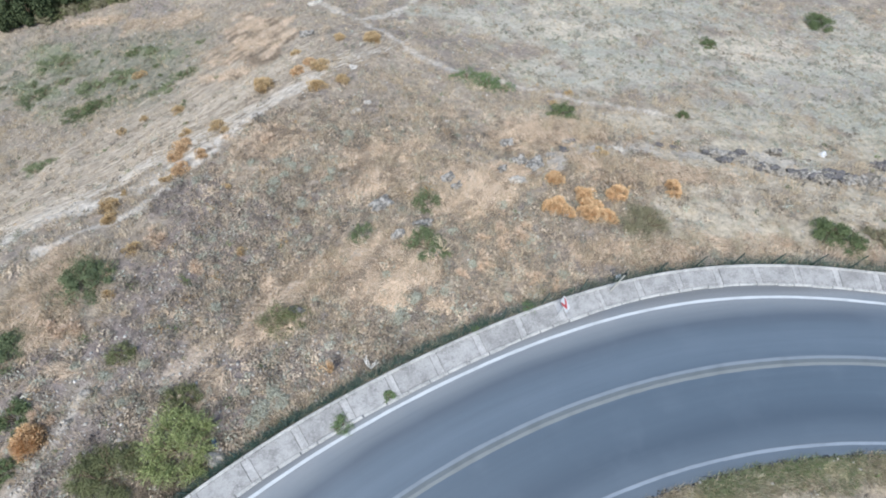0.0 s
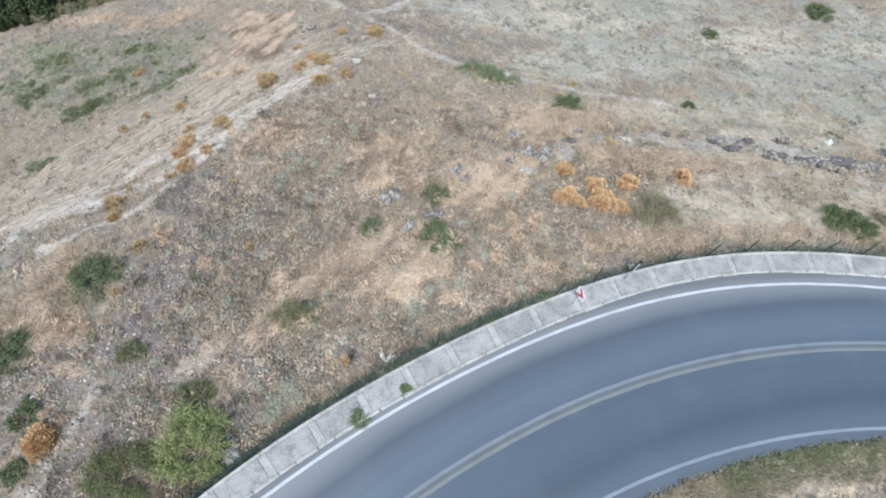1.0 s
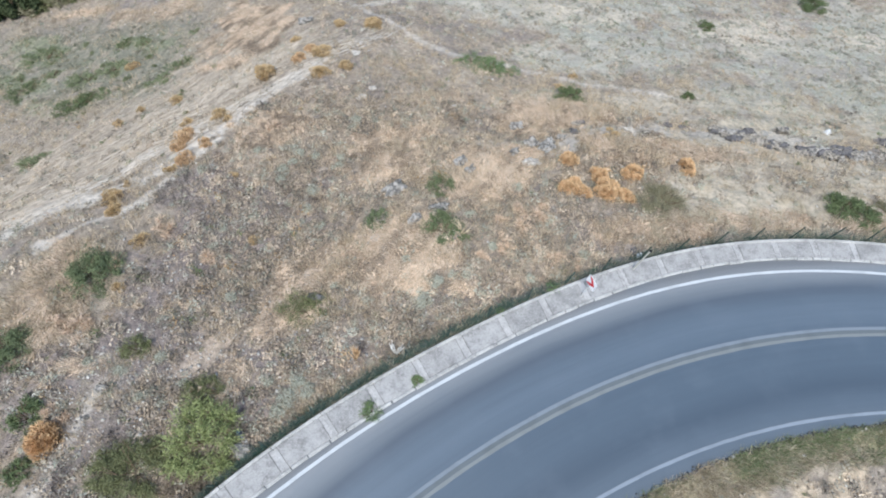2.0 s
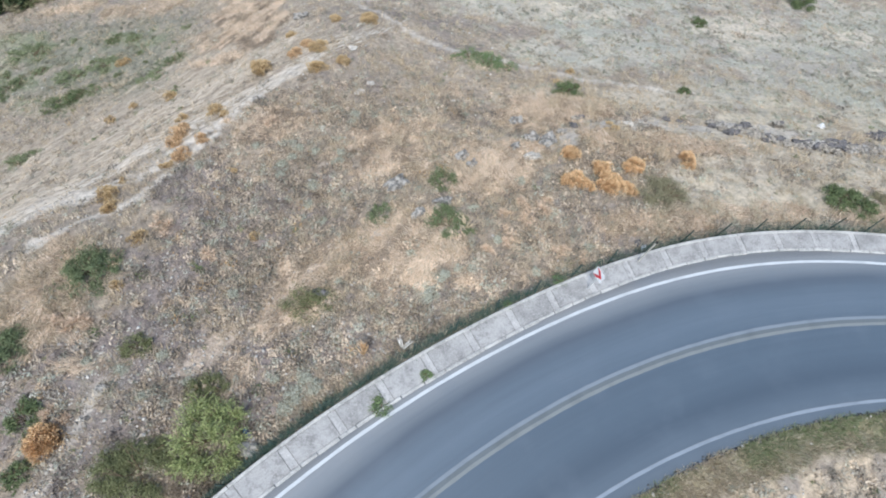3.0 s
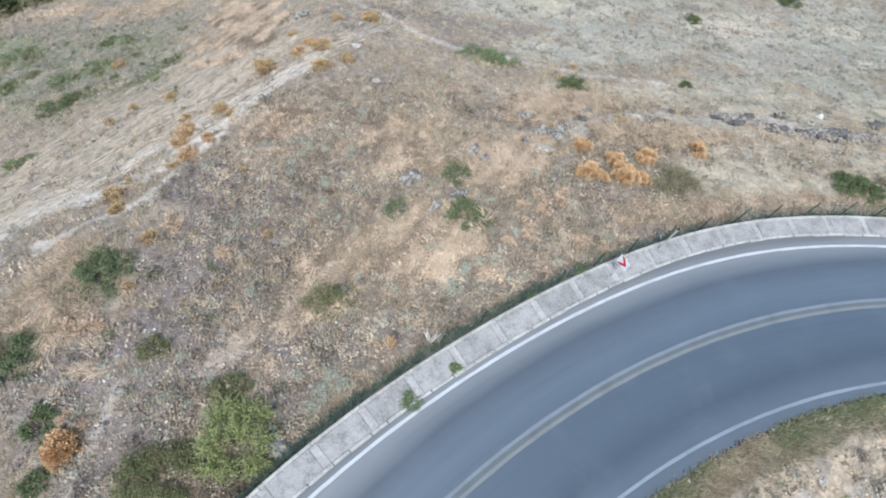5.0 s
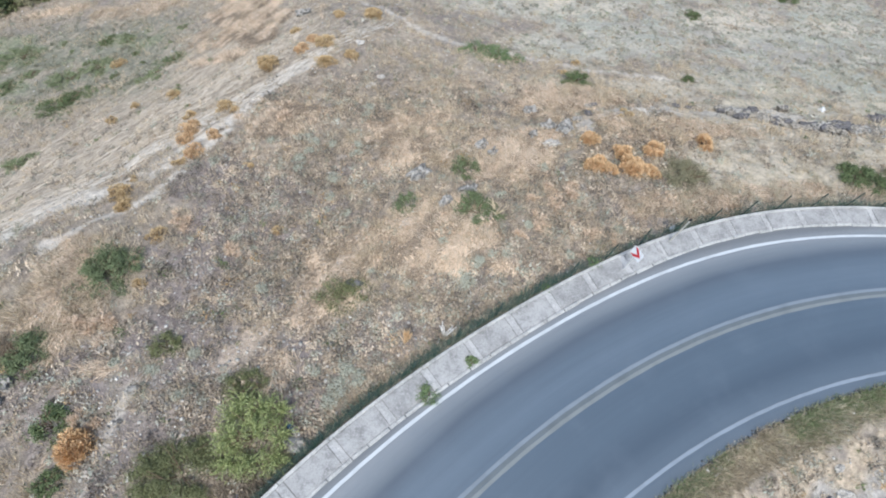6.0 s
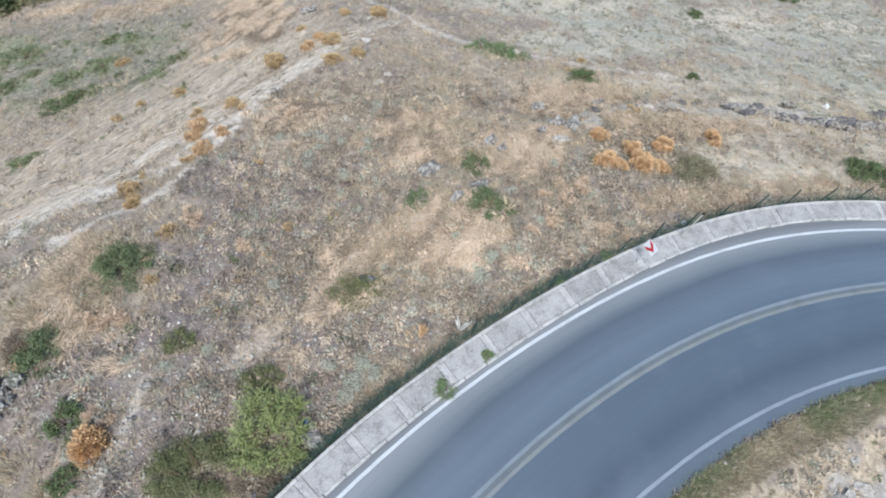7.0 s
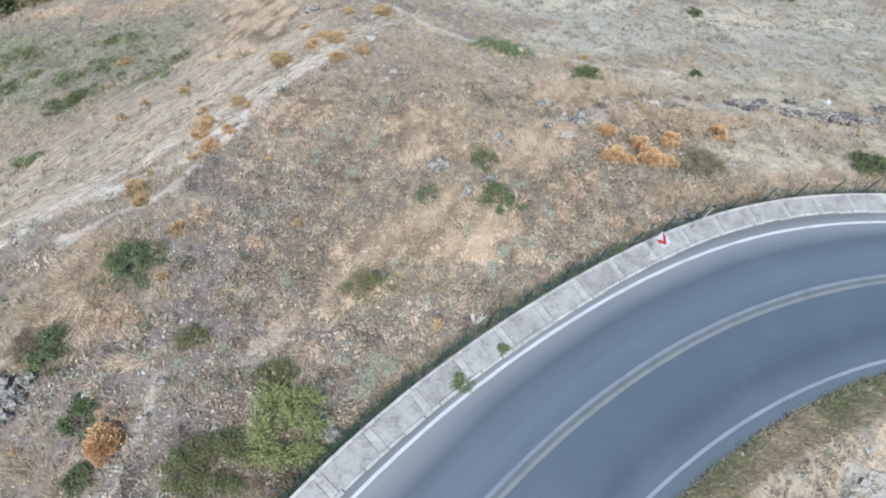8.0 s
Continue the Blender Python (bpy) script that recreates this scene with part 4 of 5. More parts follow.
ROCKS = [(-13.82, 5.08, 0.28), (-14.19, 3.85, 0.17), (6.23, 21.88, 0.46), (6.84, 19.90, 0.51), (7.65, 19.41, 0.62), (8.75, 20.46, 0.30),
         (2.23, 18.08, 0.47), (2.73, 17.36, 0.36), (-1.60, 15.95, 0.6), (0.84, 14.27, 0.45), (-0.54, 13.45, 0.38), (-8.46, 33.82, 0.49), (5.63, 19.12, 0.32)]
for i, (x, y, r) in enumerate(ROCKS):
    crag(x, y, (1.35 * r, 0.8 * r, 0.75 * r), M_BLUE_ROCK, "weathered grey limestone rock half sunk in the slope", 200 + i, "slope rocks", 20)
LEDGE = [(19.6, 21.7), (20.5, 21.1), (21.6, 20.45), (23.0, 19.8), (24.4, 19.35), (26.0, 19.1), (27.4, 19.2), (29.0, 19.5), (30.8, 19.5)]
rnd = random.Random(31)
for i in range(76):
    s0 = (i + rnd.uniform(-0.4, 0.4)) / 76 * (len(LEDGE) - 1)
    k = min(max(int(s0), 0), len(LEDGE) - 2)
    u = min(max(s0 - k, 0), 1)
    x, y = LEDGE[k][0] * (1 - u) + LEDGE[k + 1][0] * u, LEDGE[k][1] * (1 - u) + LEDGE[k + 1][1] * u + rnd.gauss(0, 0.28)
    r = rnd.uniform(0.18, 0.46)
    crag(x, y, (1.3 * r, 0.85 * r, 0.75 * r), (M_DARK_ROCK, M_ROCK, M_DARK_ROCK, M_BLUE_ROCK, M_ROCK)[rnd.randrange(5)], "weathered rock of a broken grey ledge on the terrace", i, "outcrop rocks")
for i, (x, y, r, mat) in enumerate([(20.1, 20.45, 0.42, M_DARK_ROCK), (21.4, 20.1, 0.45, M_ROCK), (20.7, 20.75, 0.5, M_ROCK), (22.5, 20.1, 0.5, M_ROCK), (19.5, 21.5, 0.32, M_DARK_ROCK), (21.9, 21.7, 0.42, M_DARK_ROCK), (24.6, 22.1, 0.5, M_ROCK), (24.9, 22.3, 0.35, M_DARK_ROCK),
                                    (26.5, 19.5, 0.5, M_ROCK), (26.9, 19.9, 0.5, M_DARK_ROCK), (27.35, 19.75, 0.6, M_DARK_ROCK), (27.7, 19.2, 0.5, M_ROCK), (25.6, 19.5, 0.6, M_PALE_ROCK), (28.6, 19.3, 0.5, M_ROCK), (33.25, 22.2, 0.6, M_DARK_ROCK), (34.1, 22.5, 0.45, M_DARK_ROCK),
                                    (10.1, 21.9, 0.34, M_ROCK), (10.45, 22.2, 0.28, M_DARK_ROCK), (9.75, 21.0, 0.28, M_DARK_ROCK), (13.2, 21.0, 0.34, M_PALE_ROCK), (14.2, 20.8, 0.26, M_ROCK), (12.3, 21.3, 0.24, M_ROCK), (6.45, 18.0, 0.5, M_PALE_ROCK), (16.5, 22.3, 0.3, M_DARK_ROCK), (17.6, 22.2, 0.32, M_DARK_ROCK), (18.4, 22.5, 0.28, M_ROCK)]):
    crag(x, y, (1.3 * r, 0.8 * r, 0.62 * r), mat, "large weathered rock standing out of the terrace edge", 80 + i, "outcrop rocks")
for i, (x, y, r) in enumerate([(-19.2, 6.0, 0.46), (-19.4, 5.1, 0.44), (-19.95, 5.7, 0.46), (-19.75, 4.6, 0.44), (-20.2, 5.1, 0.42), (-19.65, 5.5, 0.36), (-20.4, 6.1, 0.4)]):
    crag(x, y, (r, 0.9 * r, 0.95 * r), M_BLUE_ROCK, "grey boulder in a heap below a green bush", 300 + i, "boulder heap", 40 * i, "boulder")
rock(-5.25, 9.0, 0.34, M_DARK_ROCK, "dark grey rock at the edge of a low shrub", 98, 0.7, 0.1)
rock(-7.38, 2.3, 0.4, M_BLUE_ROCK, "rounded pale boulder against the back of the apron", 99, 0.6, 0.2, name="boulder", category="boulder")
for i, (x, y, r) in enumerate([(13.2, -1.9, 0.55), (14.2, -1.6, 0.5), (12.5, -2.3, 0.4), (14.3, -0.6, 0.27)]):
    rock(x, y, 0.75 * r, M_PALE_ROCK, "pale lumpy rock on the sandy bank inside the bend", 130 + i, 0.45, 0.15, "bank rocks")
rock(28.86, 22.79, 0.33, plain("white_stone", (0.8, 0.8, 0.79)), "single bright white stone on the terrace", 101, 0.6, 0.2)

# ---- the fence behind the apron ----
POST_PITCH, POST_START, POSTS = 2.1, 68.95 - 2.1 * 5, 28
R_FENCE = R_BACK + 0.14
fence = thing("fence", (0, 0, 0), "low green wire-mesh fence on steel posts along the apron", "fence")


def fence_post():
    bm = bmesh.new()
    for sx, sy in ((0.055, 0.012), (0.012, 0.05)):
        m = Matrix.Translation((0, 0.02 if sy > 0.02 else 0, 0.6)) @ Matrix.Diagonal((sx, sy, 1.5, 1))
        bmesh.ops.create_cube(bm, size=1, matrix=m)
    return bm


def fence_place(k):
    p = arc_point(POST_START + POST_PITCH * k, R_FENCE)
    p += (p - Vector((BEND_X, BEND_Y, 0))).normalized() * 0.17 * float(apron_wave(np.float64(p.x)))
    p.z = ground_at(p.x, p.y)
    return p


first = None
rnd = random.Random(9)
for k in range(POSTS):
    if first is None:
        post = first = part("post", fence_post(), M_FENCE, fence)
    else:
        post = new("post", first.data)
        post.parent = fence
    lean = rnd.uniform(-3, 3)
    post.matrix_basis = Matrix.Translation(fence_place(k)) @ pose(0, 0, 0, lean, rnd.uniform(-3, 3), math.degrees((POST_START + POST_PITCH * k) / 45) - 90)


def wire_panel(a, b):
    """The mesh between two posts: three tension wires and crossing diagonal wires."""
    verts, faces = [], []
    along = (b - a)
    width = along.length
    u, up = along.normalized(), Vector((0, 0, 1))

    def wire(p, q, t):
        n = len(verts)
        d = (q - p).normalized()
        s = d.orthogonal().normalized() * t
        w = d.cross(s)
        for e in (p, q):
            verts.extend((e + s, e - 0.5 * s + 0.87 * w, e - 0.5 * s - 0.87 * w))
        faces.extend(((n, n + 1, n + 4, n + 3), (n + 1, n + 2, n + 5, n + 4), (n + 2, n, n + 3, n + 5)))
    high = 1.05
    for z in (0.08, high / 2, high):
        wire(a + up * z, b + up * z, 0.004)
    step, k = 0.14, -8
    while k * step < width:
        for sign in (1, -1):
            s0, s1 = k * step, k * step + high
            z0, z1 = (0.05, 0.05 + high) if sign > 0 else (0.05 + high, 0.05)
            lo, hi = max(s0, 0), min(s1, width)
            if hi > lo:
                f0, f1 = (lo - s0) / high, (hi - s0) / high
                wire(a + u * lo + up * (z0 + (z1 - z0) * f0), a + u * hi + up * (z0 + (z1 - z0) * f1), 0.0028)
        k += 1
    return verts, faces


for k in range(POSTS - 1):
    part("wire_panel", wire_panel(fence_place(k), fence_place(k + 1)), M_FENCE, fence)

# ---- the chevron sign and the marker post ----
SIGN_ARC = radians(108.69) * 45
sign_root = thing("chevron_sign", arc_point(SIGN_ARC, 44.66, 0.03), "white square sign with red chevron on a steel pole", "road sign")
sign_root.rotation_euler = (0, 0, radians(108.69))      # x points away from the bend's centre, y along the road towards the sign's face


def box(bm, size, at):
    r = bmesh.ops.create_cube(bm, size=1, matrix=Matrix.Translation(at) @ Matrix.Diagonal((*size, 1)))
    return r


bm = bmesh.new()
bmesh.ops.create_cone(bm, cap_ends=True, segments=14, radius1=0.03, radius2=0.03, depth=1.85, matrix=Matrix.Translation((0, 0, 0.925)))
part("pole", bm, M_STEEL, sign_root)
bm = bmesh.new()
box(bm, (0.62, 0.012, 0.62), (0, 0.045, 1.5))
bmesh.ops.bevel(bm, geom=[e for e in bm.edges if abs(e.verts[0].co.y - e.verts[1].co.y) > 0.005], offset=0.04, segments=3, affect="EDGES")
plate = part("plate", bm, M_SIGN_WHITE, sign_root, "white sign plate")
for s in (1, -1):       # the chevron's two arms meet on the side of the bend's centre
    bm = bmesh.new()
    o = [(0.26, 0.29), (0.06, 0.29), (-0.24, 0.0), (-0.04, 0.0)]
    f = [bm.verts.new((a, 0.055, 1.5 + s * b)) for a, b in o]
    bm.faces.new(f)
    r = bmesh.ops.extrude_face_region(bm, geom=bm.faces[:])
    for v in r["geom"]:
        if isinstance(v, bmesh.types.BMVert):
            v.co.y += 0.003
    bmesh.ops.recalc_face_normals(bm, faces=bm.faces)
    part("chevron_arm", bm, M_SIGN_RED, plate, "red chevron stripe")
bm = bmesh.new()
box(bm, (0.12, 0.03, 0.04), (0, 0.03, 1.64))
part("bracket", bm, M_STEEL, sign_root)

marker = thing("marker_pole", (10.03, 10.06, 0.03), "tall slender pale pole with a dark cap on the apron", "pole")
bm = bmesh.new()
bmesh.ops.create_cone(bm, cap_ends=True, segments=14, radius1=0.04, radius2=0.036, depth=1.92, matrix=Matrix.Translation((0, 0, 0.96)))
shaft = part("shaft", bm, M_POLE, marker)
bm = bmesh.new()
bmesh.ops.create_cone(bm, cap_ends=True, segments=14, radius1=0.062, radius2=0.05, depth=0.1, matrix=Matrix.Translation((0, 0, 1.95)))
bmesh.ops.bevel(bm, geom=[e for e in bm.edges if e.calc_length() < 0.04], offset=0.012, segments=2, affect="EDGES")
part("cap", bm, M_CAP, shaft, "dark cap")


# ---- litter behind the apron ----
def litter(name, x, y, size, mat, label, seed):
    """A crumpled bit of rubbish lying on the ground."""
    rng = random.Random(seed)
    bm = bmesh.new()
    bmesh.ops.create_icosphere(bm, subdivisions=2, radius=1.0)
    for v in bm.verts:
        k = 1 + 0.5 * noise.noise(v.co * 2.3 + Vector((seed * 3.1, 0, 0)))
        v.co = Vector((v.co.x * size[0], v.co.y * size[1], v.co.z * size[2])) * k
    ob = part(name, bm, mat)
    ob.matrix_basis = Matrix.Translation((x, y, ground_at(x, y) + 0.6 * size[2])) @ Matrix.Rotation(rng.uniform(0, 3), 4, "Z")
    return tagged(ob, label, "litter")


litter("plastic_bag", 10.72, 11.02, (0.2, 0.12, 0.09), M_LITTER_WHITE, "crumpled white plastic bag at the foot of the fence", 3)
litter("rubber_scrap", 10.5, 11.3, (0.26, 0.14, 0.05), M_LITTER_DARK, "dark rubber scrap lying behind the fence", 4)
litter("plastic_scrap", -7.75, 2.95, (0.2, 0.12, 0.09), M_LITTER_BLUE, "crumpled blue plastic scrap among weeds", 5)
litter("plastic_bag", -7.5, 2.72, (0.16, 0.11, 0.08), M_LITTER_WHITE, "small pale plastic bag on the slope", 6)
litter("plastic_scrap", -9.4, 0.75, (0.26, 0.15, 0.08), M_LITTER_BLUE, "flat blue plastic scrap beside the apron", 7)


# ---- trees beyond the spur ----
def tree(x, y, height, seed):
    rng = np.random.default_rng(seed)
    root = thing("tree", (x, y, ground_at(x, y) - 0.1), "dense dark green tree at the foot of the slope", "tree", "dark trees")
    part("trunk", stem_mesh(rng, 4, height * 0.3, height * 0.3, height * 0.8, 0.14), M_WOOD, root)
    p, d = lumpy_dome(rng, 5200, height * 0.42, height * 0.42, height * 0.62, 34, 0.5, 0.33)
    p[:, 2] += height * 0.1
    v, f = leaves(rng, p, d, 0.12)
    mesh_part("crown", v, f, M_TREE, root)


for i, (x, y, h) in enumerate([(-40.6, 42.9, 5.0), (-38.2, 43.6, 4.6), (-35.6, 44.3, 5.0), (-33.2, 45.2, 4.2), (-43.0, 42.0, 5.0), (-30.8, 48.0, 4.0), (-40.0, 48.5, 5.6), (-46.5, 41.5, 4.6), (-37.0, 43.0, 2.6), (-38.8, 42.4, 2.6)]):
    tree(x, y, h, 200 + i)


for i, (x, y, r) in enumerate([(-35.4, 43.2, 1.2), (-34.2, 43.7, 1.1), (-33.0, 44.0, 1.2), (-31.8, 44.3, 1.0), (-30.6, 44.7, 1.1), (-29.3, 45.0, 0.9), (-28.0, 45.3, 0.9)]):
    shrub(x, y, r, M_OLIVE if i % 2 else M_HAZE, "dim olive-grey bush beside dark trees", "bush", "bush", high=0.9, seed=600 + i, group="olive bushes", leaf=0.05, density=700, lumps=24, lump=0.26, fill=0.9, spray=0.3)


# ---- what nobody could count: straw, scrub and stones ----
def scatter(rng, n, weight):
    """Places on the visible hillside, taken by their weight, which lies between 0 and 1."""
    out, total = [], 0
    while total < n:
        y = rng.uniform(-3, 50, n)
        x = rng.uniform(-24 - 0.4 * y, 24 + 0.7 * y, n)
        keep = rng.uniform(0, 1, n) < weight(x, y)
        out.append(np.stack([x, y], 1)[keep])
        total += int(keep.sum())
    return np.concatenate(out)[:n]


def outside(x, y, gap=0.12, verge=0.02):
    r = np.hypot(x - BEND_X, y - BEND_Y)
    return (r > apron_back(x) + gap) | (r < R_VERGE - verge)


def on_ground(p, lift=0.0):
    return np.column_stack([p, ground_height(p[:, 0], p[:, 1]) + ground_relief(p[:, 0], p[:, 1]) + lift])


def downhill(p):
    h, d = ground_height(p[:, 0], p[:, 1]), 0.4
    gx, gy = ground_height(p[:, 0] + d, p[:, 1]) - h, ground_height(p[:, 0], p[:, 1] + d) - h
    return -np.stack([gx, gy], 1) / d


def tints(rng, n, *choices):
    c = np.array(choices)
    return c[rng.integers(0, len(c), n)] * rng.uniform(0.8, 1.15, (n, 1))


def stuff(name, v, f, rgb, label, category):
    ob = mesh_part(name, v, f, M_TUFT, None, label, rgb)
    return tagged(ob, label, category, kind="stuff")


def straw_weight(x, y):
    straw, dark, silver, bare, slope = cover(x, y)
    w = (0.3 + 0.4 * straw) * (1 - bare) * (1 - 0.55 * dark) * (1 - 0.85 * slope) * (1 - 0.4 * silver)
    inner = R_VERGE - np.hypot(x - BEND_X, y - BEND_Y)
    w = np.where(inner > 0, np.where(inner < 1.5, 0.35, 0.04), w)
    return w * outside(x, y, 0.12, 0.3) * np.where(y > 30, 0.35, 1) * (1 - 0.5 * pale_soil(x, y)) * (0.12 + 0.88 * clumps(x, y, 61))


rng = np.random.default_rng(11)
p = scatter(rng, 33000, straw_weight)
h = rng.uniform(0.12, 0.34, len(p)) * (1 + 0.35 * value_noise(p[:, 0], p[:, 1], 1.4, 31))
v, f = blades(rng, on_ground(p), 10, h, 0.75 * h, np.full(len(p), 0.014), 0.8, 0.8 * downhill(p))
c = tints(rng, len(p), (0.68, 0.55, 0.38), (0.6, 0.48, 0.33), (0.54, 0.46, 0.34), (0.76, 0.64, 0.47), (0.48, 0.42, 0.33))
c = blend(c, (0.62, 0.59, 0.48), 0.6 * cover(p[:, 0], p[:, 1])[2])
c = blend(c, (0.56, 0.525, 0.4), 0.6 * smooth(9, 13, p[:, 0]) * smooth(17, 14, p[:, 1]))
stuff("dry_grass", v, f, np.repeat(c, 30, 0), "tufts of bleached straw-coloured dry grass over the slope", "dry grass")


def mat_weight(x, y):
    straw, dark, silver, bare, slope = cover(x, y)
    return smooth(0.25, 0.85, straw) * (1 - bare) * outside(x, y, 0.3) * (np.hypot(x - BEND_X, y - BEND_Y) > R_BACK) * (0.3 + 0.7 * clumps(x, y, 63)) * (1 - 0.7 * earth(x, y)) * (1 - 0.6 * smooth(-15, -16.5, x))


p = scatter(rng, 10000, mat_weight)
swing = 1.6 * value_noise(p[:, 0], p[:, 1], 3.0, 35) + 1.6 * value_noise(p[:, 0], p[:, 1], 0.9, 36) + math.radians(215)
flow = np.stack([np.cos(swing), np.sin(swing)], 1) * 2.0 + downhill(p)
h = rng.uniform(0.1, 0.24, len(p))
v, f = blades(rng, on_ground(p), 12, h, 1.5 * h, np.full(len(p), 0.016), 0.7, flow)
c = tints(rng, len(p), (0.8, 0.64, 0.475), (0.7, 0.54, 0.39), (0.85, 0.71, 0.555), (0.58, 0.45, 0.33))
stuff("matted_straw", v, f, np.repeat(c, 36, 0), "long bleached straw combed flat in swathes", "straw")


def scrub_weight(x, y):
    straw, dark, silver, bare, slope = cover(x, y)
    w = (0.45 + 0.55 * np.maximum(dark, silver)) * (1 - 0.95 * bare) * (1 - 0.92 * earth(x, y)) * (1 - 0.75 * straw) * (1 - 0.5 * slope) * (1 - 0.6 * pale_soil(x, y))
    inner = R_VERGE - np.hypot(x - BEND_X, y - BEND_Y)
    return np.where(inner > 0, np.where(inner > 1.7, 0.5, 0.04), w) * outside(x, y, 0.3, 0.3) * (0.1 + 0.9 * clumps(x, y, 65))


def hummocks(rng, centres, radius, high, count):
    """Low ragged cushions of small leaves and twigs, closed enough to read as one plant. Gives vertices and faces, count quads a plant."""
    n = len(centres) * count
    d = rng.normal(0, 1, (n, 3))
    d[:, 2] = np.abs(d[:, 2]) * 0.9 + 0.05
    d /= np.linalg.norm(d, axis=1)[:, None]
    r = np.repeat(radius, count)[:, None]
    stretch = np.repeat(np.column_stack([rng.uniform(0.75, 1.3, len(centres)), rng.uniform(0.75, 1.3, len(centres)), high * rng.uniform(0.7, 1.2, len(centres))]), count, 0)
    c = np.repeat(centres, count, 0) + d * stretch * r * rng.uniform(0.35, 1.05, (n, 1))
    q = rng.normal(0, 1, (n, 3))
    nn = d + 0.42 * rng.normal(0, 1, (n, 3))
    u = np.cross(nn, q)
    u /= np.linalg.norm(u, axis=1)[:, None] + 1e-9
    w = np.cross(nn, u)
    w /= np.linalg.norm(w, axis=1)[:, None] + 1e-9
    size = (0.014 + 0.125 * r) * rng.uniform(0.5, 1.2, (n, 1))
    v = np.stack([c - u * size * 1.4, c - w * size * 0.6, c + u * size * 1.4, c + w * size * 0.6], 1).reshape(-1, 3)
    return v, np.arange(len(v)).reshape(-1, 4)


def tone(p):
    """Neighbouring plants share their shade, in drifts of half a metre to two metres."""
    n = value_noise(p[:, 0], p[:, 1], 0.6, 96) + 0.7 * value_noise(p[:, 0], p[:, 1], 1.5, 97)
    return (1 + 0.3 * np.clip(n, -1, 1))[:, None]


def scrub_tints(rng, p, near):
    straw, dark, silver, bare, slope = cover(p[:, 0], p[:, 1])
    n = len(p)
    c = tints(rng, n, (0.27, 0.235, 0.195), (0.4, 0.35, 0.28), (0.58, 0.49, 0.38), (0.36, 0.335, 0.275), (0.64, 0.535, 0.41), (0.69, 0.575, 0.435), (0.48, 0.475, 0.38))
    c = np.where((rng.uniform(0, 1, n) < 0.6 * dark)[:, None], tints(rng, n, (0.36, 0.31, 0.275), (0.46, 0.395, 0.335), (0.28, 0.24, 0.212), (0.5, 0.455, 0.395)), c)
    c = np.where((rng.uniform(0, 1, n) < 0.1 + 0.6 * silver)[:, None], tints(rng, n, (0.54, 0.55, 0.45), (0.66, 0.64, 0.54), (0.44, 0.47, 0.39)), c)
    c = np.where((rng.uniform(0, 1, n) < 0.035)[:, None], tints(rng, n, (0.17, 0.22, 0.09), (0.55, 0.37, 0.18)), c)
    c = np.where((rng.uniform(0, 1, n) < 0.75 * straw)[:, None], tints(rng, n, (0.7, 0.545, 0.39), (0.62, 0.475, 0.335), (0.52, 0.405, 0.29)), c)
    c = blend(c, (0.27, 0.295, 0.2), 0.65 * lush(p[:, 0], p[:, 1]))
    c = blend(c, (0.2, 0.25, 0.12), 0.75 * meadow(p[:, 0], p[:, 1]))
    # far plants fade towards one pale grey: distance haze put into their tint
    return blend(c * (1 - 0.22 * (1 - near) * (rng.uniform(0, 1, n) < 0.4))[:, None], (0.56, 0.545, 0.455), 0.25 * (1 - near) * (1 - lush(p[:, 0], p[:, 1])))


p = scatter(rng, 21000, scrub_weight)
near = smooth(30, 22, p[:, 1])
radius = (0.09 + (0.22 + 0.17 * near) * rng.uniform(0, 1, len(p)) ** 1.7) * (1 + 0.3 * value_noise(p[:, 0], p[:, 1], 1.3, 33))
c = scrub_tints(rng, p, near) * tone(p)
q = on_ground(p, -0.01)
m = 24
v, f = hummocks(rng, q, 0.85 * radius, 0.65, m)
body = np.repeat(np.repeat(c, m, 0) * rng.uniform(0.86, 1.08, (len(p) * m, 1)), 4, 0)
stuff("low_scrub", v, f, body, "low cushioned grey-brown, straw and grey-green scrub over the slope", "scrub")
k = 9
v, f = spiky(rng, q, 1.15 * radius, k, 0.007 + 0.01 * radius)
stuff("scrub_stalks", v, f, np.repeat(c * 1.05, 3 * k, 0), "fine dry stalks standing out of the scrub", "dry stalks")


def tussock_weight(x, y):
    straw, dark, silver, bare, slope = cover(x, y)
    w = smooth(-14, -9, x) * smooth(19, 10, x) * smooth(27, 22, y) * (1 - 0.9 * bare) * (1 - slope) * (1 - 0.95 * earth(x, y))
    return w * (np.hypot(x - BEND_X, y - BEND_Y) > R_BACK + 0.5) * (0.25 + 0.75 * clumps(x, y, 67)) * (1 - 0.7 * pale_soil(x, y))


p = scatter(rng, 9000, tussock_weight)
radius = (0.12 + 0.28 * rng.uniform(0, 1, len(p)) ** 1.5) * (1 + 0.3 * value_noise(p[:, 0], p[:, 1], 1.1, 95))
straw = cover(p[:, 0], p[:, 1])[0]
c = tints(rng, len(p), (0.36, 0.3, 0.24), (0.52, 0.43, 0.335), (0.68, 0.555, 0.42), (0.28, 0.24, 0.2), (0.64, 0.525, 0.395), (0.46, 0.45, 0.36))
c = np.where((rng.uniform(0, 1, len(p)) < 0.85 * straw)[:, None], tints(rng, len(p), (0.74, 0.585, 0.425), (0.66, 0.51, 0.365), (0.5, 0.385, 0.275), (0.36, 0.28, 0.205), (0.62, 0.47, 0.34)), c)
c = c * tone(p)
m = 28
v, f = hummocks(rng, on_ground(p, -0.01), radius, 0.75, m)
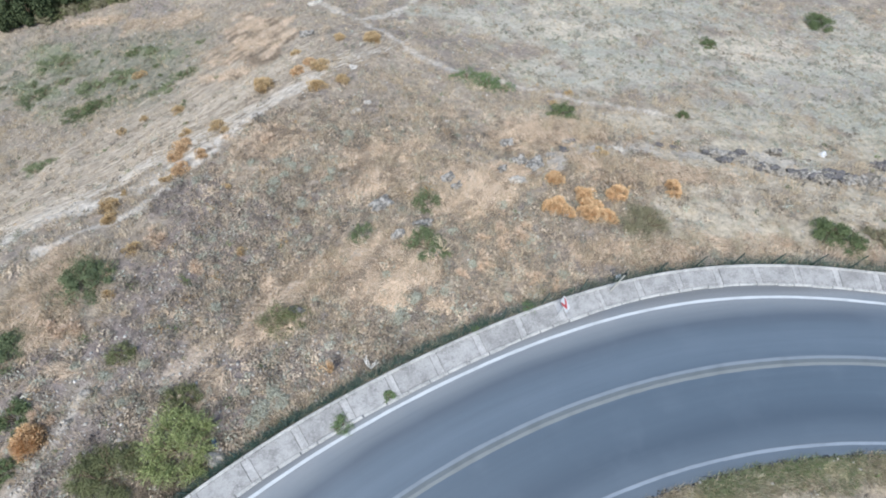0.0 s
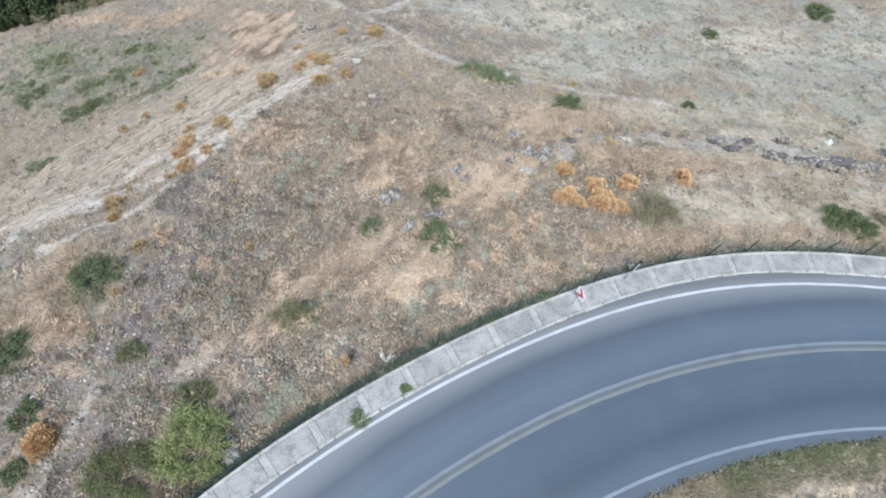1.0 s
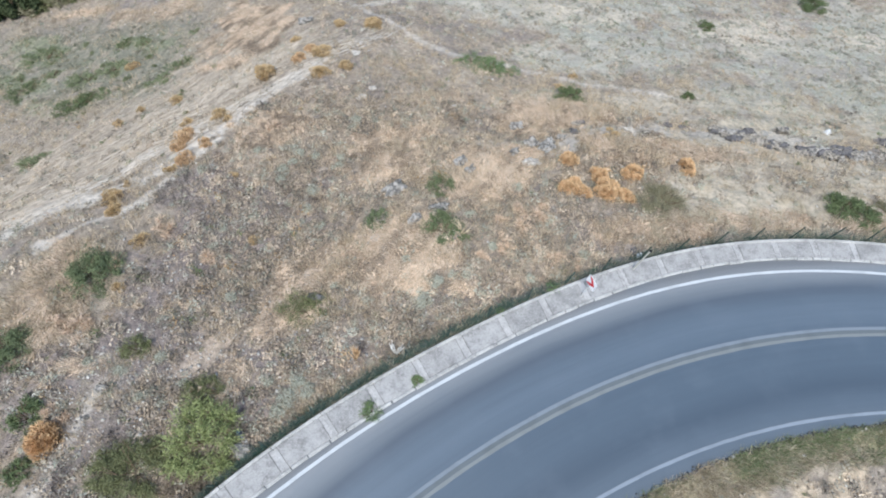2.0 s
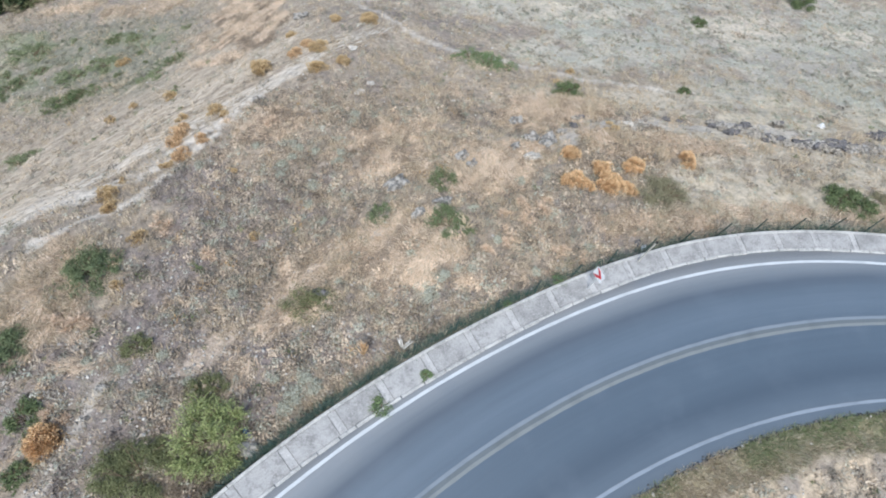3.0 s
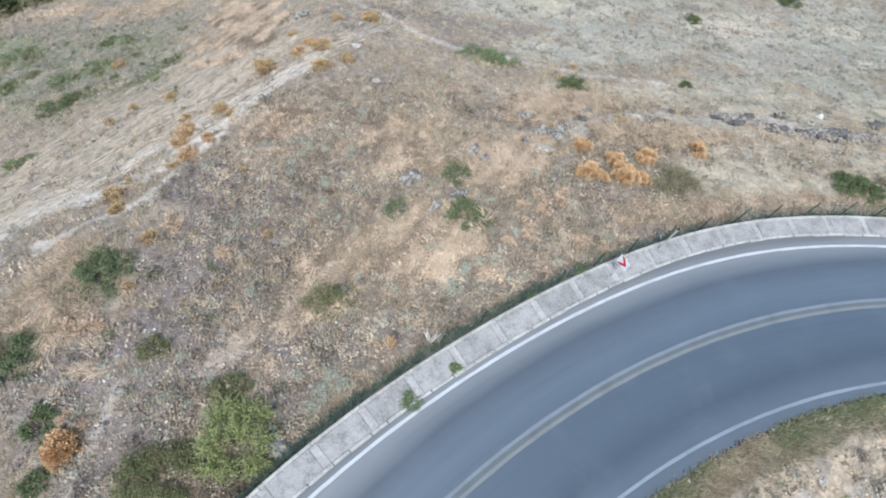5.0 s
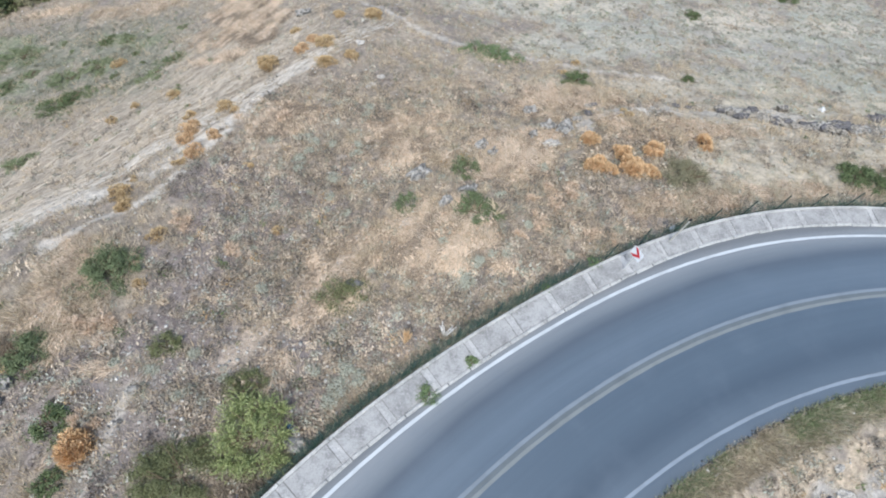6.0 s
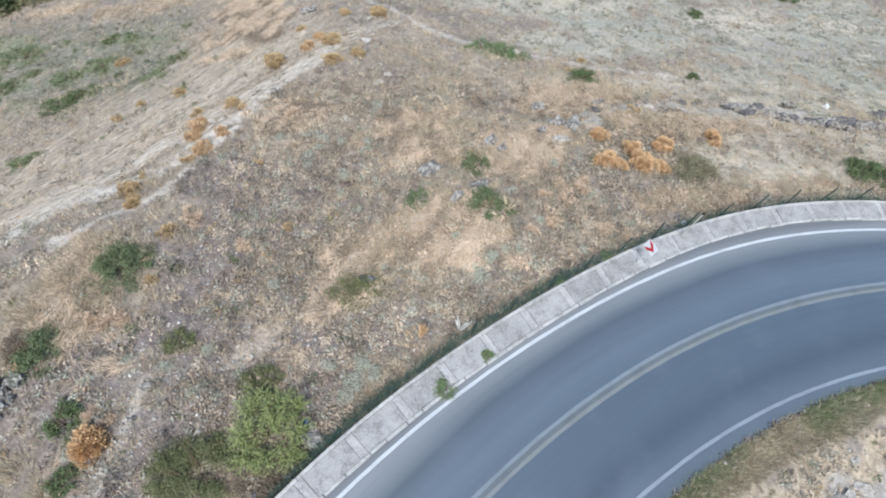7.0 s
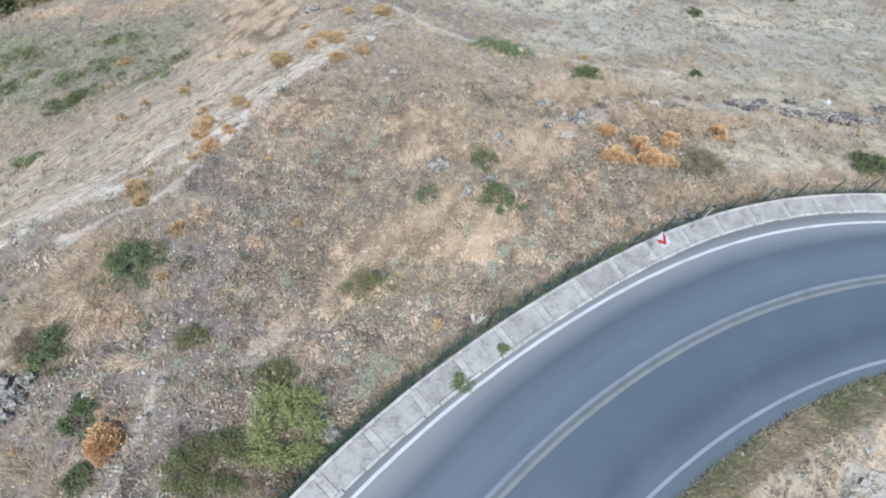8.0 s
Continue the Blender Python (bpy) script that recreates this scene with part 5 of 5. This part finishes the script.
stuff("tussocks", v, f, np.repeat(np.repeat(c, m, 0) * rng.uniform(0.86, 1.08, (len(p) * m, 1)), 4, 0), "dense brown and straw-coloured tussocks on the mid slope", "tussocks")


# stalks and runnels lying along the slope
def ribbons(rng, p, angle, length, width, arch, segments=3):
    """Long thin stalks that lie on the ground and taper to both ends. Gives vertices and faces."""
    n, m = len(p), segments + 1
    k = np.linspace(0, 1, m)
    bend = angle[:, None] + rng.normal(0, 0.12, (n, 1)) * (k[None] - 0.5)
    q = p[:, None, :] + np.stack([np.cos(bend), np.sin(bend)], -1) * (length[:, None] * k)[..., None]
    lift = arch[:, None] * np.sin(np.pi * np.clip(k, 0.12, 1))[None] + 0.012
    z = ground_height(q[..., 0], q[..., 1]) + ground_relief(q[..., 0], q[..., 1]) + lift
    w = width[:, None] * np.array([0.35] + [1.0] * (m - 2) + [0.12])[None]
    side = np.stack([-np.sin(bend), np.cos(bend)], -1) * w[..., None]
    v = np.stack([np.concatenate([q - side, z[..., None]], -1), np.concatenate([q + side, z[..., None]], -1)], 2).reshape(-1, 3)
    i = 2 * np.arange(segments)
    f = np.stack([i, i + 2, i + 3, i + 1], -1)[None] + (2 * m * np.arange(n))[:, None, None]
    return v, f.reshape(-1, 4)


def comb_angle(x, y):
    """Downhill along the spur, turning outwards away from its crest."""
    e, s = ridge_place(x, y)
    return np.radians(-138 + 34 * smooth(6, 15, e) + 8 * value_noise(x, y, 2.5, 52))


def strand_weight(x, y):
    e, s = ridge_place(x, y)
    w = smooth(-0.7, 0.2, e + 0.4 * value_noise(x, y, 1.2, 53)) * smooth(22, 13, e) * smooth(27, 18, s) * (1 - lush(x, y))
    lane = value_noise(e, 0.1 * s, 0.55, 51)
    return w * (0.25 + 0.75 * smooth(-0.3, 0.4, lane))


p = scatter(rng, 17000, strand_weight)
e, s = ridge_place(p[:, 0], p[:, 1])
near = smooth(8, 1, e)
length = rng.uniform(0.25, 0.8, len(p)) * (0.7 + 1.3 * near * rng.uniform(0, 1, len(p)))
v, f = ribbons(rng, p, comb_angle(p[:, 0], p[:, 1]), length, rng.uniform(0.01, 0.032, len(p)) * (0.7 + 0.5 * near), np.full(len(p), 0.025))
c = tints(rng, len(p), (0.66, 0.565, 0.445), (0.58, 0.485, 0.375), (0.43, 0.37, 0.3), (0.69, 0.61, 0.5), (0.5, 0.425, 0.335))
lane = value_noise(e + 0.25 * value_noise(p[:, 0], p[:, 1], 3.0, 55), 0.07 * s, 0.5, 54)
c = c * (0.9 + 0.15 * lane)[:, None]
c = blend(c, (0.5, 0.43, 0.34), 0.35 * smooth(0.8, 2.5, e))
c = blend(c, (0.78, 0.72, 0.63), 0.8 * smooth(1.7, 0.2, np.abs(e)) * rng.uniform(0, 1, len(p)))
stuff("slope_strands", v, f, np.repeat(c, 8, 0), "pale dry stalks combed downhill on the eroded spur", "dry grass")

p = scatter(rng, 36000, lambda x, y: mat_weight(x, y) * (1 - 0.88 * smooth(6, 9, x)) * (1 - 0.6 * smooth(-14, -16, x)))
angle = np.radians(-125) + 0.9 * value_noise(p[:, 0], p[:, 1], 1.9, 37) + 0.45 * rng.normal(0, 1, len(p))
v, f = ribbons(rng, p, angle, rng.uniform(0.25, 0.65, len(p)), rng.uniform(0.009, 0.021, len(p)), rng.uniform(0.04, 0.13, len(p)), 2)
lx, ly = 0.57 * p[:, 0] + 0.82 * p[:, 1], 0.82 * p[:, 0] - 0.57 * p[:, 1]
# dark bands along the comb: shading between tussocks, painted into the straw's tint
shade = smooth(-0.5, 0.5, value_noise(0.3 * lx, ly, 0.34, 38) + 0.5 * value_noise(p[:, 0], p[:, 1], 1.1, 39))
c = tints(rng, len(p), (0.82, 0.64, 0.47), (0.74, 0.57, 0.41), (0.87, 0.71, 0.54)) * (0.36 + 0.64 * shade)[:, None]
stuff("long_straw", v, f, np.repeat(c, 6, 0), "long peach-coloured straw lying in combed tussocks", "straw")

# the green growth along the fence and the verge inside the bend
arc = rng.uniform(60, 106, 2300)
keep = rng.uniform(0, 1, len(arc)) < np.where(arc > 88, 0.9, 0.3)
arc = arc[keep]
rad = apron_back(BEND_X + R_BACK * np.cos(arc / 45)) + 0.07 + np.abs(rng.normal(0, 0.2, len(arc)))
p = np.stack([BEND_X + rad * np.cos(arc / 45), BEND_Y + rad * np.sin(arc / 45)], 1)
h = rng.uniform(0.12, 0.4, len(p))
v, f = blades(rng, on_ground(p), 14, h, 0.5 * h, np.full(len(p), 0.014), 0.8)
c = tints(rng, len(p), (0.13, 0.2, 0.145), (0.18, 0.24, 0.18), (0.3, 0.32, 0.24), (0.1, 0.165, 0.135))
stuff("fence_weeds", v, f, np.repeat(c, 42, 0), "dark green weeds grown into the foot of the fence", "weeds")
arc = rng.uniform(60, 112, 12500)
rad = R_VERGE - 1.3 * rng.uniform(0, 1, len(arc)) ** 1.2 * (1 + 0.25 * value_noise(arc, 0 * arc, 1.3, 44)) - 0.03
p = np.stack([BEND_X + rad * np.cos(arc / 45), BEND_Y + rad * np.sin(arc / 45)], 1)
h = rng.uniform(0.08, 0.24, len(p)) * (1 + 0.4 * value_noise(p[:, 0], p[:, 1], 0.8, 43))
v, f = blades(rng, on_ground(p), 12, h, 0.7 * h, np.full(len(p), 0.012), 0.9)
fresh = value_noise(p[:, 0], p[:, 1], 1.5, 41) + 0.5 * rng.normal(0, 1, len(p)) > 0.75 * (R_VERGE - rad) - 0.3
c = np.where(fresh[:, None], tints(rng, len(p), (0.19, 0.26, 0.12), (0.27, 0.31, 0.17), (0.4, 0.39, 0.24)), tints(rng, len(p), (0.58, 0.49, 0.35), (0.66, 0.55, 0.41), (0.46, 0.4, 0.28), (0.36, 0.3, 0.22)))
stuff("verge_grass", v, f, np.repeat(c, 36, 0), "rank green and yellowing grass along the inner road edge", "grass")


# stones
def stone_weight(x, y):
    straw, dark, silver, bare, slope = cover(x, y)
    rubble = patches(x, y, [(-11.5, 5.0, 4.5, 3.0), (-14.5, 3.0, 1.2, 3.5), (-5.0, 6.2, 4.0, 1.3), (-8.5, 9.0, 5.0, 3.0), (0.0, 8.0, 3.0, 0.9)])
    inner = R_VERGE - np.hypot(x - BEND_X, y - BEND_Y)
    w = (0.05 + 0.9 * rubble + 0.2 * bare) * (1 - 0.9 * slope)
    return np.where(inner > 0, np.where(inner < 0.25, 0.35, np.where(inner < 1.6, 0.04, 0.06)), np.minimum(w, 1)) * outside(x, y)


p = scatter(rng, 16000, stone_weight)
ico = np.array([(0, 0, 1), (0.9, 0, 0.3), (0.28, 0.85, 0.35), (-0.72, 0.53, 0.3), (-0.72, -0.53, 0.35), (0.28, -0.85, 0.3), (0, 0, -1)])
tri = np.array([(0, 1, 2), (0, 2, 3), (0, 3, 4), (0, 4, 5), (0, 5, 1), (6, 2, 1), (6, 3, 2), (6, 4, 3), (6, 5, 4), (6, 1, 5)])
size = 0.016 + 0.09 * rng.uniform(0, 1, len(p)) ** 7
t = rng.uniform(0, 2 * np.pi, len(p))
b = ico[None] * rng.uniform(0.65, 1.3, (len(p), 7, 1)) * size[:, None, None] * np.array((1.2, 0.9, 0.7))
x, y = b[..., 0] * np.cos(t)[:, None] - b[..., 1] * np.sin(t)[:, None], b[..., 0] * np.sin(t)[:, None] + b[..., 1] * np.cos(t)[:, None]
v = np.stack([x, y, b[..., 2]], -1) + on_ground(p, 0.012)[:, None, :]
f = (tri[None] + 7 * np.arange(len(p))[:, None, None]).reshape(-1, 3)
c = tints(rng, len(p), (0.64, 0.6, 0.54), (0.52, 0.48, 0.43), (0.76, 0.72, 0.66), (0.6, 0.56, 0.5), (0.42, 0.4, 0.37))
stuff("loose_stones", v.reshape(-1, 3), f, np.repeat(c, 7, 0), "scattered pale limestone chips and rubble on the slope", "stones")

# dark rubble at the broken edge of the asphalt
n = 2000
arc = rng.uniform(60, 112, n)
rad = R_VERGE + rng.normal(0.0, 0.06, n) + 0.08 * value_noise(arc, 0 * arc, 0.9, 45)
p = np.stack([BEND_X + rad * np.cos(arc / 45), BEND_Y + rad * np.sin(arc / 45)], 1)
size = 0.012 + 0.05 * rng.uniform(0, 1, n) ** 3
b = ico[None] * rng.uniform(0.65, 1.3, (n, 7, 1)) * size[:, None, None] * np.array((1.2, 0.9, 0.7))
t = rng.uniform(0, 2 * np.pi, n)
x, y = b[..., 0] * np.cos(t)[:, None] - b[..., 1] * np.sin(t)[:, None], b[..., 0] * np.sin(t)[:, None] + b[..., 1] * np.cos(t)[:, None]
v = np.stack([x, y, b[..., 2]], -1) + np.column_stack([p, np.full(n, 0.0)])[:, None, :]
f = (tri[None] + 7 * np.arange(n)[:, None, None]).reshape(-1, 3)
stuff("edge_rubble", v.reshape(-1, 3), f, np.repeat(tints(rng, n, (0.06, 0.06, 0.065), (0.1, 0.1, 0.1), (0.2, 0.19, 0.18)), 7, 0), "dark broken asphalt crumbs along the inner road edge", "rubble")
